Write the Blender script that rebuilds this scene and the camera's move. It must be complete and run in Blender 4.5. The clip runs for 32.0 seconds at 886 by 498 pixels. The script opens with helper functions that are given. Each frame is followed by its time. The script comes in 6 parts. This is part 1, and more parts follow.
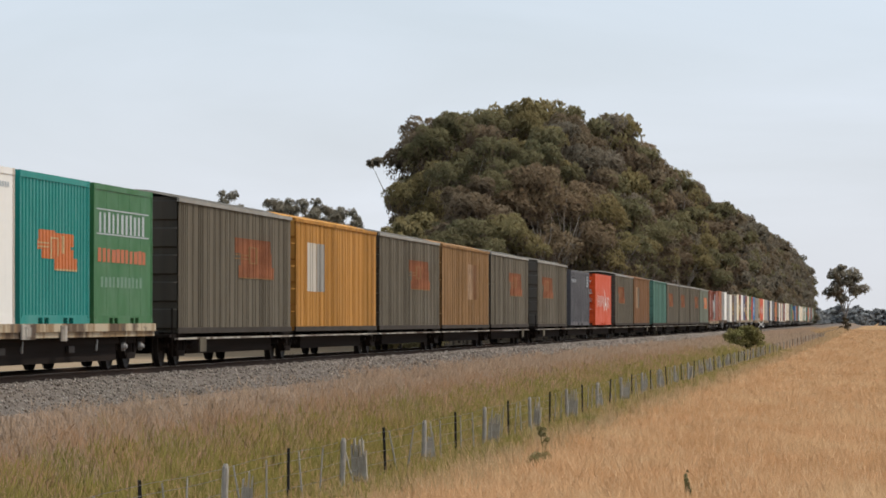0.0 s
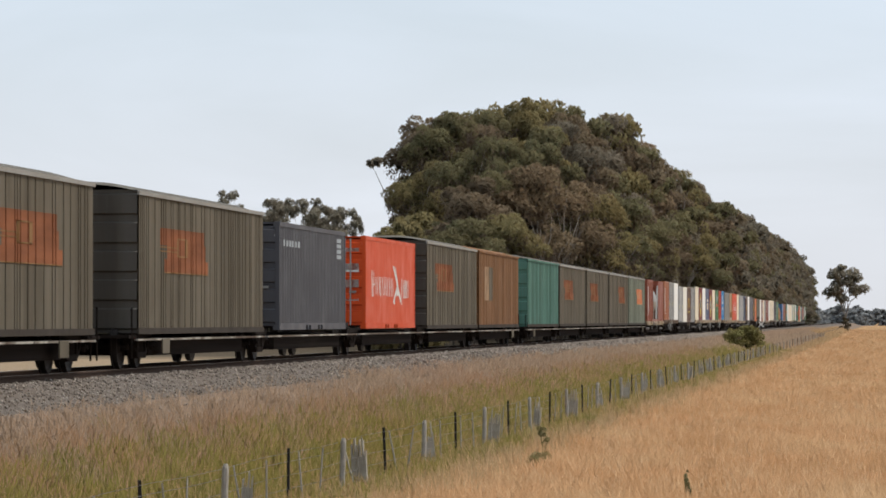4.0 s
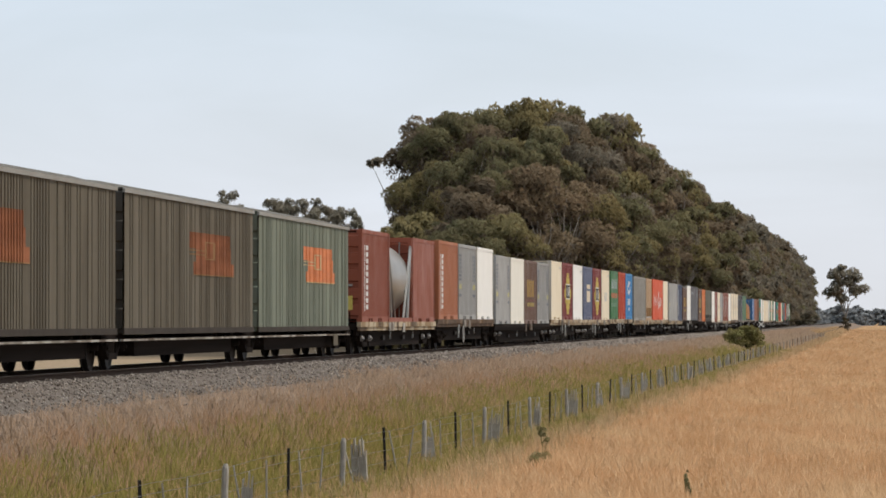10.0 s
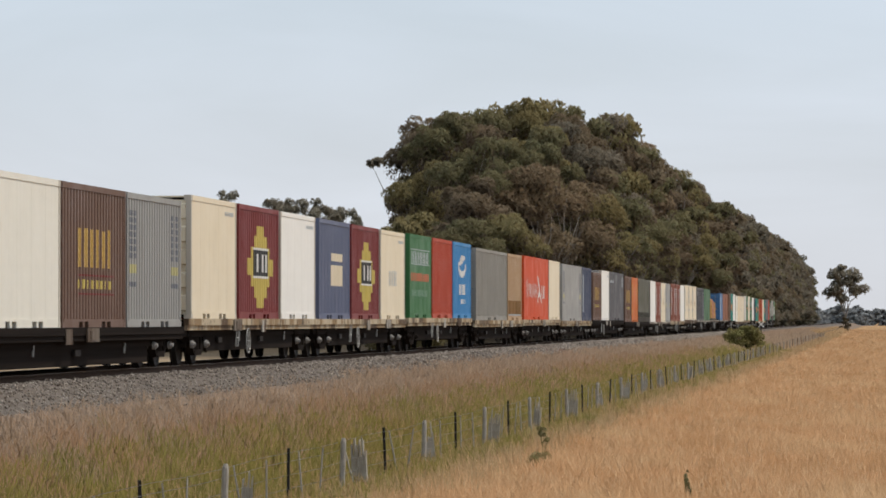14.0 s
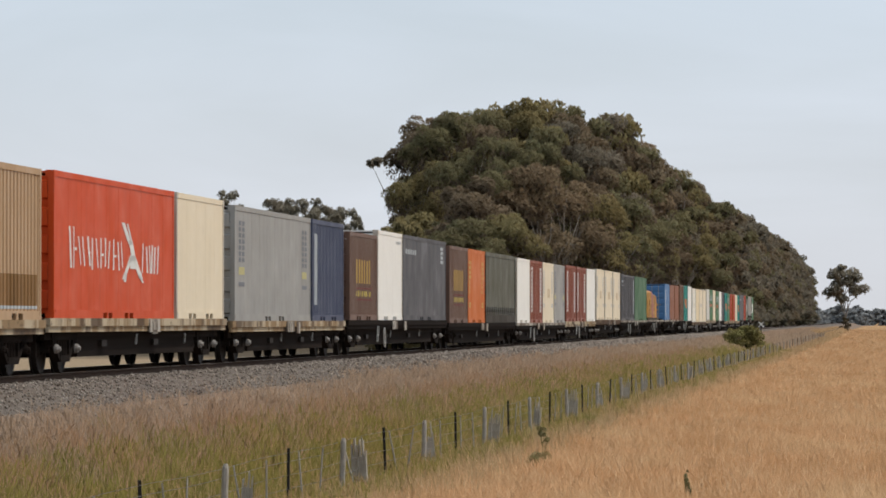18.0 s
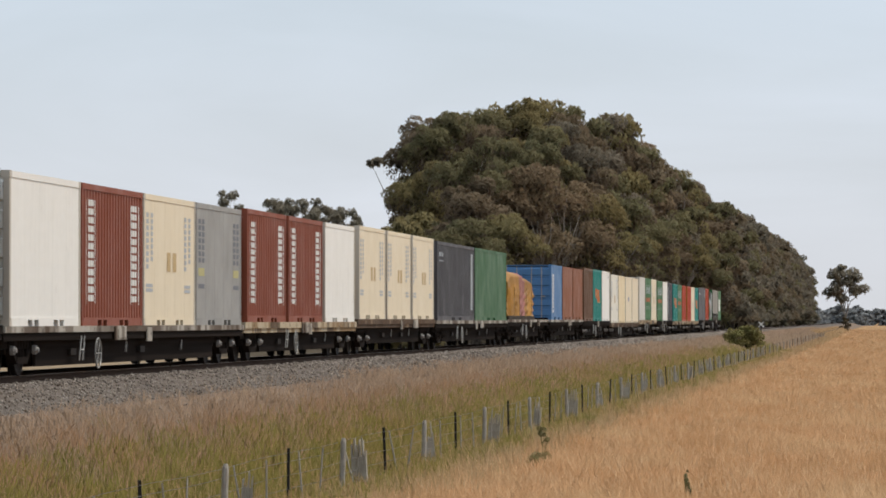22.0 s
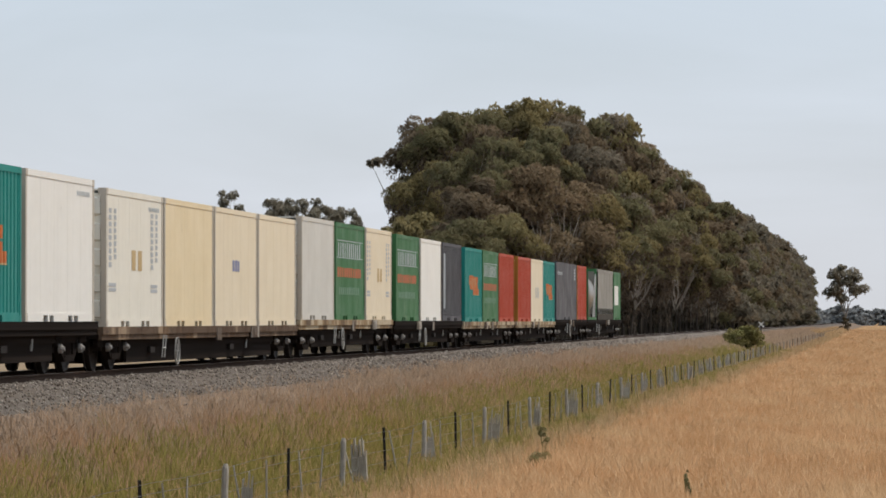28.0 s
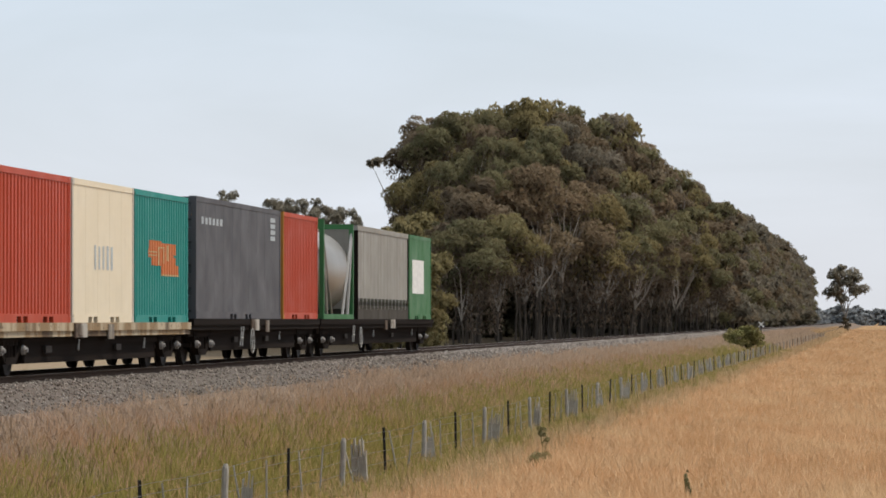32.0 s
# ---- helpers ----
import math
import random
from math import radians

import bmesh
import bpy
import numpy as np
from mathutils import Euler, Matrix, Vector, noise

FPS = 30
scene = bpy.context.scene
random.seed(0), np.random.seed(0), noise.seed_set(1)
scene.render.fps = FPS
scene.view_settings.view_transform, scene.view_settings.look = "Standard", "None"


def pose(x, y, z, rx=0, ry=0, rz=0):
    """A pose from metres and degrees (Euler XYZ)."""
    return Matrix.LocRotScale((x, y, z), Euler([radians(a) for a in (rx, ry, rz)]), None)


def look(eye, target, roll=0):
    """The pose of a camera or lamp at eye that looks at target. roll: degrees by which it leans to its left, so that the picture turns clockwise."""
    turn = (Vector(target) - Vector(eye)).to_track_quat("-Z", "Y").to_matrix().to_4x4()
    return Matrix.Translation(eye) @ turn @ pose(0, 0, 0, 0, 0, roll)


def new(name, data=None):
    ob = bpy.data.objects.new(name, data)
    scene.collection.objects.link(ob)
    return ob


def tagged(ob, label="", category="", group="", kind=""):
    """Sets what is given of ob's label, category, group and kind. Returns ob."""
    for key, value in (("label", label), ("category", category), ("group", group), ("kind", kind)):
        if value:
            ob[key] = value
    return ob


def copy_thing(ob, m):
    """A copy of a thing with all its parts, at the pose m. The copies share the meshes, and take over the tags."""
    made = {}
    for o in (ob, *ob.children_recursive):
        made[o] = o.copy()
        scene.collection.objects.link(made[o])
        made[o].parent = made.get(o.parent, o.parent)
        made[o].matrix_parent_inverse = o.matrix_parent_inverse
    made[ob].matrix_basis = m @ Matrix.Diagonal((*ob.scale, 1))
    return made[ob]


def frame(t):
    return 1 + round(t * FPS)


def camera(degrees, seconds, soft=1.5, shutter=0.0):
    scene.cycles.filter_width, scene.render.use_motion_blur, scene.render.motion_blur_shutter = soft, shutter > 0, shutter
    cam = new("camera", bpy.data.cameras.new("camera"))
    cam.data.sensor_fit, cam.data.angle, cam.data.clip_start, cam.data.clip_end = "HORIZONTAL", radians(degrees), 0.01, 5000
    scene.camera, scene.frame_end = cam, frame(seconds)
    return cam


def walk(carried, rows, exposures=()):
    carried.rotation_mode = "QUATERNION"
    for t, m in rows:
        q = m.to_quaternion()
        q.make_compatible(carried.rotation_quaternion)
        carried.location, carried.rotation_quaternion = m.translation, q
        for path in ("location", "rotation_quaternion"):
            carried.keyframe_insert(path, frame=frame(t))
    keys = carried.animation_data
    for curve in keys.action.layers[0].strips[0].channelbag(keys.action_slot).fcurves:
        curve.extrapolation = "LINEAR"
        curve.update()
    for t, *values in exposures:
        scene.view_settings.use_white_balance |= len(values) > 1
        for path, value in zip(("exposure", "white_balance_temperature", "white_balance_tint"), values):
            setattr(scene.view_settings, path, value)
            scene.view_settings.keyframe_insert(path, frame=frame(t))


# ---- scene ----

import colorsys

# The plan: x to the right, y straight ahead, z up, metres. The camera stands over the paddock beside a straight railway.
CAM_Z = 3.17          # eye over the paddock
RAIL_Z = 2.20         # top of the rails
TRACK_TURN = 0.1085   # the track runs away from the eye, turned this far to the right (radians)
FACE = (-6.85, 71.88) # a point on the train's near side, where s = 0
HALF = 1.219          # half the width of a container
ALONG = Vector((math.sin(TRACK_TURN), math.cos(TRACK_TURN), 0))
LEFT = Vector((-math.cos(TRACK_TURN), math.sin(TRACK_TURN), 0))
ORIGIN = Vector((FACE[0], FACE[1], 0)) + LEFT * HALF
HEADING = 90 - math.degrees(TRACK_TURN)

cam = camera(12.6, 32.0, soft=1.7, shutter=0.10)
EYE = pose(0, 0, CAM_Z, 90 + 1.021, 0, 0)
walk(cam, [(0.0, EYE), (32.0, EYE)], exposures=[
    (0.0, 0.0), (3.0, 0.03), (9.0, 0.03), (11.0, -0.01), (12.0, -0.05), (14.0, -0.11), (19.0, -0.12), (22.0, -0.10),
    (25.0, -0.07), (28.0, -0.15), (29.0, -0.15), (31.0, -0.01), (32.0, 0.0)])

# ---- world and light ----
SUN_EL, SUN_AZ = 64.0, 16.0   # height and turn (from +x towards +y) of the sun, degrees
world = bpy.data.worlds.new("world")
scene.world = world
world.use_nodes = True
wn, wl = world.node_tree.nodes, world.node_tree.links
wn.clear()
sky = wn.new("ShaderNodeTexSky")
sky.sky_type, sky.sun_disc = "NISHITA", False
sky.sun_elevation, sky.sun_rotation = radians(SUN_EL), radians(90 - SUN_AZ)
sky.air_density, sky.dust_density, sky.ozone_density = 1.0, 2.0, 1.5
coord = wn.new("ShaderNodeTexCoord")
stretch = wn.new("ShaderNodeMapping")
stretch.inputs["Rotation"].default_value = (0, radians(9), 0)
stretch.inputs["Scale"].default_value = (4, 4, 17)
wl.new(coord.outputs["Generated"], stretch.inputs["Vector"])
cirrus = wn.new("ShaderNodeTexNoise")
cirrus.inputs["Scale"].default_value, cirrus.inputs["Detail"].default_value = 1.6, 6
cirrus.inputs["Distortion"].default_value = 0.6
wl.new(stretch.outputs["Vector"], cirrus.inputs["Vector"])
veil = wn.new("ShaderNodeMapRange")
veil.inputs["From Min"].default_value, veil.inputs["From Max"].default_value = 0.35, 0.7
veil.inputs["To Min"].default_value, veil.inputs["To Max"].default_value = 0.76, 0.99
wl.new(cirrus.outputs["Fac"], veil.inputs["Value"])
lift = wn.new("ShaderNodeSeparateXYZ")
wl.new(coord.outputs["Generated"], lift.inputs[0])
height = wn.new("ShaderNodeMapRange")
height.inputs["From Max"].default_value = 0.085
wl.new(lift.outputs["Z"], height.inputs["Value"])
pale = wn.new("ShaderNodeMixRGB")
pale.inputs["Color1"].default_value, pale.inputs["Color2"].default_value = (7.78, 7.97, 8.48, 1), (6.88, 7.78, 8.8, 1)
wl.new(height.outputs["Result"], pale.inputs["Fac"])
haze = wn.new("ShaderNodeMixRGB")
wl.new(pale.outputs["Color"], haze.inputs["Color2"])
wl.new(veil.outputs["Result"], haze.inputs["Fac"])
wl.new(sky.outputs["Color"], haze.inputs["Color1"])
back = wn.new("ShaderNodeBackground")
back.inputs["Strength"].default_value = 0.105
wl.new(haze.outputs["Color"], back.inputs["Color"])
wl.new(back.outputs["Background"], wn.new("ShaderNodeOutputWorld").inputs["Surface"])
sun = new("sun", bpy.data.lights.new("sun", "SUN"))
sun.data.energy, sun.data.angle, sun.data.color = 3.1, radians(1.5), (1.0, 0.925, 0.815)
sun_to = Vector((math.cos(radians(SUN_EL)) * math.cos(radians(SUN_AZ)), math.cos(radians(SUN_EL)) * math.sin(radians(SUN_AZ)), math.sin(radians(SUN_EL))))
sun.matrix_world = look(sun_to * 300, (0, 0, 0))


# ---- materials ----
def nodes(name):
    m = bpy.data.materials.new(name)
    m.use_nodes = True
    t = m.node_tree
    return m, t.nodes, t.links, t.nodes["Principled BSDF"]


def noise_node(n, l, scale, detail=4, vector=None, rough=0.55):
    x = n.new("ShaderNodeTexNoise")
    x.inputs["Scale"].default_value, x.inputs["Detail"].default_value, x.inputs["Roughness"].default_value = scale, detail, rough
    if vector:
        l.new(vector, x.inputs["Vector"])
    return x.outputs["Fac"]


def spread(n, l, value, lo, hi, to_lo=0.0, to_hi=1.0):
    x = n.new("ShaderNodeMapRange")
    for key, v in (("From Min", lo), ("From Max", hi), ("To Min", to_lo), ("To Max", to_hi)):
        x.inputs[key].default_value = v
    l.new(value, x.inputs["Value"])
    return x.outputs["Result"]


def blend(n, l, fac, a, b, how="MIX"):
    x = n.new("ShaderNodeMixRGB")
    x.blend_type = how
    for key, v in (("Fac", fac), ("Color1", a), ("Color2", b)):
        if isinstance(v, (int, float)):
            x.inputs[key].default_value = v
        elif isinstance(v, tuple):
            x.inputs[key].default_value = (*v[:3], 1)
        else:
            l.new(v, x.inputs[key])
    return x.outputs["Color"]


def stretched(n, l, scale, kind="Object"):
    c, m = n.new("ShaderNodeTexCoord"), n.new("ShaderNodeMapping")
    m.inputs["Scale"].default_value = scale
    l.new(c.outputs[kind], m.inputs["Vector"])
    return m.outputs["Vector"]


def bump(n, l, bsdf, height, strength=0.3, distance=0.02):
    b = n.new("ShaderNodeBump")
    b.inputs["Strength"].default_value, b.inputs["Distance"].default_value = strength, distance
    l.new(height, b.inputs["Height"])
    l.new(b.outputs["Normal"], bsdf.inputs["Normal"])


def own_place(n, l, scale):
    """Object coordinates, shifted by chance from piece to piece, so that no two carry the same stains."""
    o, sh, add = n.new("ShaderNodeObjectInfo"), n.new("ShaderNodeMath"), n.new("ShaderNodeVectorMath")
    sh.operation = "MULTIPLY"
    sh.inputs[1].default_value = 83.0
    l.new(o.outputs["Random"], sh.inputs[0])
    l.new(stretched(n, l, scale), add.inputs[0])
    l.new(sh.outputs[0], add.inputs[1])
    return add.outputs[0]


def paint(name, colour, grime=(0.09, 0.075, 0.06), dirt=0.35, rough=0.5, streak=1.0, gloss=0.4, rust=0.5, bays=0.0):
    """Weathered paint on steel: streaks that run down, blotches, faded bays and rust spots."""
    m, n, l, b = nodes(name)
    runs = noise_node(n, l, 3.0, 5, own_place(n, l, (2.2, 2.2, 0.16)))
    blot = noise_node(n, l, 0.9, 6, own_place(n, l, (1, 1, 1)))
    fine = noise_node(n, l, 14, 3)
    spot = noise_node(n, l, 2.6, 7, own_place(n, l, (1, 1, 0.6)), 0.7)
    f = n.new("ShaderNodeMath")
    f.operation = "MULTIPLY"
    l.new(spread(n, l, runs, 0.42, 0.75, 0, streak), f.inputs[0])
    l.new(spread(n, l, blot, 0.3, 0.7, 0.25, 1.0), f.inputs[1])
    g = n.new("ShaderNodeMath")
    g.operation = "MULTIPLY"
    l.new(f.outputs[0], g.inputs[0])
    g.inputs[1].default_value = dirt
    faded = blend(n, l, spread(n, l, blot, 0.35, 0.75, 0.0, 0.4), colour, tuple(min(1, c * 0.90 + 0.022) for c in colour))
    c = blend(n, l, g.outputs[0], faded, grime)
    if bays:
        wide = noise_node(n, l, 1.0, 4, own_place(n, l, (1.1, 1.1, 0.10)))
        c = blend(n, l, spread(n, l, wide, 0.45, 0.66, 0, bays), c, tuple(min(1, k * 1.35 + 0.035) for k in colour))
        c = blend(n, l, spread(n, l, wide, 0.48, 0.32, 0, bays), c, tuple(k * 0.55 for k in colour))
    c = blend(n, l, spread(n, l, spot, 0.64, 0.76, 0, rust), c, (0.17, 0.085, 0.045))
    c = blend(n, l, spread(n, l, fine, 0.3, 0.7, 0.0, 0.12), c, tuple(c * 0.7 for c in colour))
    l.new(c, b.inputs["Base Color"])
    l.new(spread(n, l, blot, 0.3, 0.7, rough - 0.08, rough + 0.2), b.inputs["Roughness"])
    b.inputs["Specular IOR Level"].default_value = gloss
    bump(n, l, b, blot, 0.08, 0.03)
    return m


def deck_paint(name, pale, mid, worn=0.5):
    """A wagon's deck edge: old paint worn block by block to rust and black grime."""
    m, n, l, b = nodes(name)
    bays = noise_node(n, l, 0.5, 3, own_place(n, l, (1, 1, 0.04)), 0.6)
    blocks = noise_node(n, l, 1.3, 4, own_place(n, l, (1, 1, 0.10)), 0.6)
    chips = noise_node(n, l, 3.0, 5, own_place(n, l, (1, 1, 2.0)), 0.65)
    c = blend(n, l, spread(n, l, blocks, 0.46, 0.54), pale, mid)
    c = blend(n, l, spread(n, l, bays, 0.62 - 0.22 * worn, 0.68 - 0.22 * worn, 0.0, 0.85), c, (0.085, 0.055, 0.038))
    c = blend(n, l, spread(n, l, chips, 0.34, 0.42, 0.6, 0.0), c, (0.035, 0.027, 0.022))
    l.new(c, b.inputs["Base Color"])
    b.inputs["Roughness"].default_value, b.inputs["Specular IOR Level"].default_value = 0.85, 0.1
    bump(n, l, b, chips, 0.2, 0.02)
    return m


def plain(name, colour, rough=0.7, metal=0.0, vary=0.25, scale=6.0, gloss=0.3):
    m, n, l, b = nodes(name)
    v = noise_node(n, l, scale, 5)
    l.new(blend(n, l, spread(n, l, v, 0.3, 0.7), tuple(c * (1 - vary) for c in colour), tuple(min(1, c * (1 + vary)) for c in colour)), b.inputs["Base Color"])
    b.inputs["Roughness"].default_value, b.inputs["Metallic"].default_value = rough, metal
    b.inputs["Specular IOR Level"].default_value = gloss
    bump(n, l, b, v, 0.15, 0.01)
    return m


def leafy(name, dark, light, shine=0.7, warm=1.0, patch=0.35, drift=None, even=0.6, pale=None, thinness=0.3):
    """Leaves: each piece takes its own tone between two, warmer or cooler in patches and from plant to plant."""
    m, n, l, b = nodes(name)
    g = n.new("ShaderNodeNewGeometry")
    big = noise_node(n, l, patch, 3, stretched(n, l, (1, 1, 1)))
    tone = blend(n, l, g.outputs["Random Per Island"], dark, light)
    shift = tuple(1 + (k - 1) * warm for k in (1.25, 0.95, 0.8))
    tone = blend(n, l, spread(n, l, big, 0.35, 0.65, 0, even), tone, tuple(0.5 * (p + q) * k for p, q, k in zip(dark, light, shift)))
    o = n.new("ShaderNodeObjectInfo")
    shift = tuple(1 + (k - 1) * warm for k in (1.15, 0.9, 0.85))
    tone = blend(n, l, spread(n, l, o.outputs["Random"], 0, 1, 0, 0.35), tone, tuple(p * k for p, k in zip(light, shift)))
    if drift:
        wide = noise_node(n, l, 0.34, 5, stretched(n, l, (1, 0.16, 1)))
        tone = blend(n, l, spread(n, l, wide, 0.50, 0.68, 0, 0.55), tone, drift)
        tone = blend(n, l, spread(n, l, wide, 0.48, 0.30, 0, 0.6), tone, pale)
    l.new(tone, b.inputs["Base Color"])
    b.inputs["Roughness"].default_value, b.inputs["Specular IOR Level"].default_value = shine, 0.12
    thin = n.new("ShaderNodeBsdfTranslucent")
    l.new(tone, thin.inputs["Color"])
    mix = n.new("ShaderNodeMixShader")
    mix.inputs["Fac"].default_value = thinness
    l.new(b.outputs["BSDF"], mix.inputs[1])
    l.new(thin.outputs["BSDF"], mix.inputs[2])
    l.new(mix.outputs["Shader"], n["Material Output"].inputs["Surface"])
    return m


M = {}
TEAL, GREEN, WHITE, CREAM, GREY, RED, BROWN = (0.008, 0.24, 0.21), (0.035, 0.15, 0.05), (0.74, 0.73, 0.69), (0.78, 0.675, 0.50), (0.315, 0.31, 0.295), (0.45, 0.055, 0.020), (0.15, 0.078, 0.044)
PAINTS = {
    "teal": TEAL, "green": GREEN, "white": (0.85, 0.83, 0.78), "ivory": (0.80, 0.765, 0.67), "frame_pale": (0.52, 0.465, 0.39), "cream": CREAM, "grey": GREY, "red": RED, "brown": BROWN,
    "oxide": (0.25, 0.066, 0.035), "rust": (0.38, 0.135, 0.062), "maroon": (0.20, 0.03, 0.03), "blue": (0.04, 0.24, 0.52),
    "navy": (0.06, 0.075, 0.13), "slate": (0.074, 0.074, 0.083), "orange": (0.56, 0.130, 0.013), "olive": (0.085, 0.085, 0.058),
    "yellow": (0.78, 0.645, 0.42), "tan": (0.46, 0.30, 0.17), "mid_blue": (0.075, 0.19, 0.38), "taupe": (0.27, 0.255, 0.225), "light_grey": (0.62, 0.60, 0.55),
    "bright_green": (0.042, 0.128, 0.055), "steel_blue": (0.12, 0.14, 0.22), "signal_red": (0.60, 0.066, 0.008), "russet": (0.238, 0.078, 0.031), "deck_grey": (0.24, 0.22, 0.19), "chocolate": (0.15, 0.085, 0.06), "van_grey": (0.116, 0.097, 0.068),
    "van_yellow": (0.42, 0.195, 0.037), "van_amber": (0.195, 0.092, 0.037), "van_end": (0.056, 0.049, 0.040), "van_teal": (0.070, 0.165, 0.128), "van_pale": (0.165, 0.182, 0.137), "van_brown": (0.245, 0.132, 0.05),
}
for key, c in PAINTS.items():
    van = key.startswith("van")
    M[key] = paint(key + "_paint", c, (0.07, 0.055, 0.042), 0.8 if van else 0.16 if min(c) > 0.3 else 0.3, 0.75 if van else 0.5, 0.5 if min(c) > 0.3 else 0.8, 0.12 if van else 0.22, 0.5 if van else 0.25, 0.5 if van else 0.0)
M["black_steel"] = plain("black_grimy_steel", (0.0165, 0.0125, 0.0105), 0.95, 0, 0.45, 1.6, 0.04)
M["wheel"] = plain("wheel_steel", (0.022, 0.018, 0.016), 0.7, 0.2, gloss=0.15)
M["axle_box"] = plain("bright_axle_end", (0.25, 0.235, 0.22), 0.6, 0.1, 0.7, 14)
M["deck"] = deck_paint("weathered_deck_edge", (0.46, 0.38, 0.27), (0.27, 0.185, 0.105), 0.4)
M["deck_rust"] = deck_paint("rusted_deck_edge", (0.30, 0.22, 0.15), (0.13, 0.075, 0.04), 1.0)
M["deck_grey"] = deck_paint("grimy_grey_edge", (0.42, 0.385, 0.335), (0.20, 0.17, 0.14))
M["van_base"] = paint("grimy_van_base", (0.052, 0.042, 0.034), (0.03, 0.025, 0.02), 0.6, 0.8, gloss=0.1)
M["galv"] = plain("dull_grey_steel", (0.32, 0.31, 0.29), 0.5, 0.4)
M["mark_white"] = plain("worn_white_marking", (0.72, 0.71, 0.68), 0.6, 0, 0.12)
M["mark_orange"] = plain("worn_orange_marking", (0.56, 0.16, 0.045), 0.6, 0, 0.15)
M["mark_dull_orange"] = plain("grimed_orange_marking", (0.235, 0.088, 0.042), 0.85, 0, 0.3, 1.6, 0.1)
M["mark_dark"] = plain("faint_dark_marking", (0.15, 0.16, 0.185), 0.6)
M["mark_gold"] = plain("gold_marking", (0.50, 0.32, 0.08), 0.6)
M["mark_yellow"] = plain("worn_yellow_marking", (0.55, 0.43, 0.10), 0.6, 0, 0.12)
M["mark_pale_yellow"] = plain("faded_yellow_marking", (0.45, 0.41, 0.19), 0.6, 0, 0.12)
M["mark_cool"] = plain("faded_blue_grey_marking", (0.42, 0.44, 0.46), 0.6, 0, 0.2)
M["mark_ochre"] = plain("faded_ochre_panel", (0.50, 0.36, 0.18), 0.6, 0, 0.15)
M["mark_sand"] = plain("faded_sand_panel", (0.33, 0.215, 0.13), 0.8, 0, 0.3, 2.0, 0.1)
M["mark_rust"] = plain("faded_red_marking", (0.44, 0.125, 0.05), 0.6, 0, 0.2)
M["mark_faint"] = plain("faint_green_grey_marking", (0.16, 0.27, 0.20), 0.6, 0, 0.2)
M["mark_black"] = plain("black_marking", (0.03, 0.03, 0.03), 0.6)
M["mark_grey"] = plain("faint_grey_marking", (0.42, 0.46, 0.48), 0.6)
M["mark_blue"] = plain("blue_marking", (0.22, 0.24, 0.38), 0.6)
M["rail"] = plain("rusty_rail", (0.055, 0.033, 0.022), 0.85, 0.0, gloss=0.15)
M["rail_head"] = plain("worn_rail_head", (0.30, 0.25, 0.22), 0.35, 0.8)
M["sleeper"] = plain("grey_sleeper", (0.26, 0.24, 0.21), 0.9)
M["bark"] = plain("gum_bark", (0.105, 0.086, 0.070), 0.9, 0, 0.95, 0.35, 0.1)
M["van_roof"] = paint("sooty_van_roof", (0.12, 0.11, 0.092), (0.05, 0.044, 0.038), 0.8, 0.8, gloss=0.12)
M["leaf"] = leafy("gum_leaves", (0.189, 0.161, 0.106), (0.24, 0.2, 0.141), patch=0.2, warm=0.6, thinness=0.52)
M["leaf_bright"] = leafy("bright_gum_leaves", (0.204, 0.185, 0.095), (0.288, 0.257, 0.128), patch=0.2, warm=0.6, thinness=0.52)
M["leaf_green"] = leafy("green_gum_leaves", (0.171, 0.15, 0.092), (0.22, 0.229, 0.123), patch=0.2, warm=0.6, thinness=0.52)
M["leaf_russet"] = leafy("russet_gum_leaves", (0.198, 0.162, 0.108), (0.275, 0.220, 0.143), patch=0.2, warm=0.6, thinness=0.52)
M["twigs"] = leafy("brown_hanging_twigs", (0.115, 0.092, 0.070), (0.19, 0.15, 0.112), patch=0.3, warm=0.3)
M["limb"] = plain("pale_gum_limb", (0.38, 0.335, 0.285), 0.9, 0, 0.75, 0.35, 0.1)
# the canopy's shade is put into this leaf colour
M["leaf_dark"] = leafy("shaded_understorey_leaves", (0.060, 0.058, 0.040), (0.085, 0.080, 0.052), patch=0.8, warm=0.5)
# lightened leaf colour that stands for haze on the distant and lone trees
M["leaf_pale"] = leafy("haze_paled_gum_leaves", (0.22, 0.215, 0.17), (0.31, 0.30, 0.235), patch=0.2, warm=0.6, thinness=0.45)
# grey leaf tone, tinted bluish to carry the far belt's haze
M["leaf_grey"] = leafy("grey_hazed_gum_leaves", (0.178, 0.168, 0.132), (0.246, 0.230, 0.180), patch=0.2, warm=0.6, thinness=0.52)
M["leaf_bush"] = leafy("bush_leaves", (0.19, 0.195, 0.075), (0.31, 0.30, 0.125))
# distance haze is mixed into this leaf colour, paler and bluer than foliage
M["leaf_far"] = leafy("haze_tinted_leaves", (0.33, 0.355, 0.36), (0.38, 0.40, 0.41), warm=0.2, thinness=0.6)
M["dry_grass"] = leafy("golden_dry_grass", (0.39, 0.230, 0.110), (0.60, 0.395, 0.225), 0.8, drift=(0.41, 0.215, 0.088), even=0.4, pale=(0.62, 0.43, 0.245))
M["straw_heads"] = leafy("pale_seed_heads", (0.50, 0.35, 0.20), (0.68, 0.52, 0.34), 0.8)
M["brown_grass"] = leafy("rust_brown_grass", (0.20, 0.136, 0.082), (0.34, 0.240, 0.150), 0.8, even=0.45)
M["pale_grass"] = leafy("pale_straw_grass", (0.235, 0.172, 0.092), (0.43, 0.33, 0.19), 0.8)
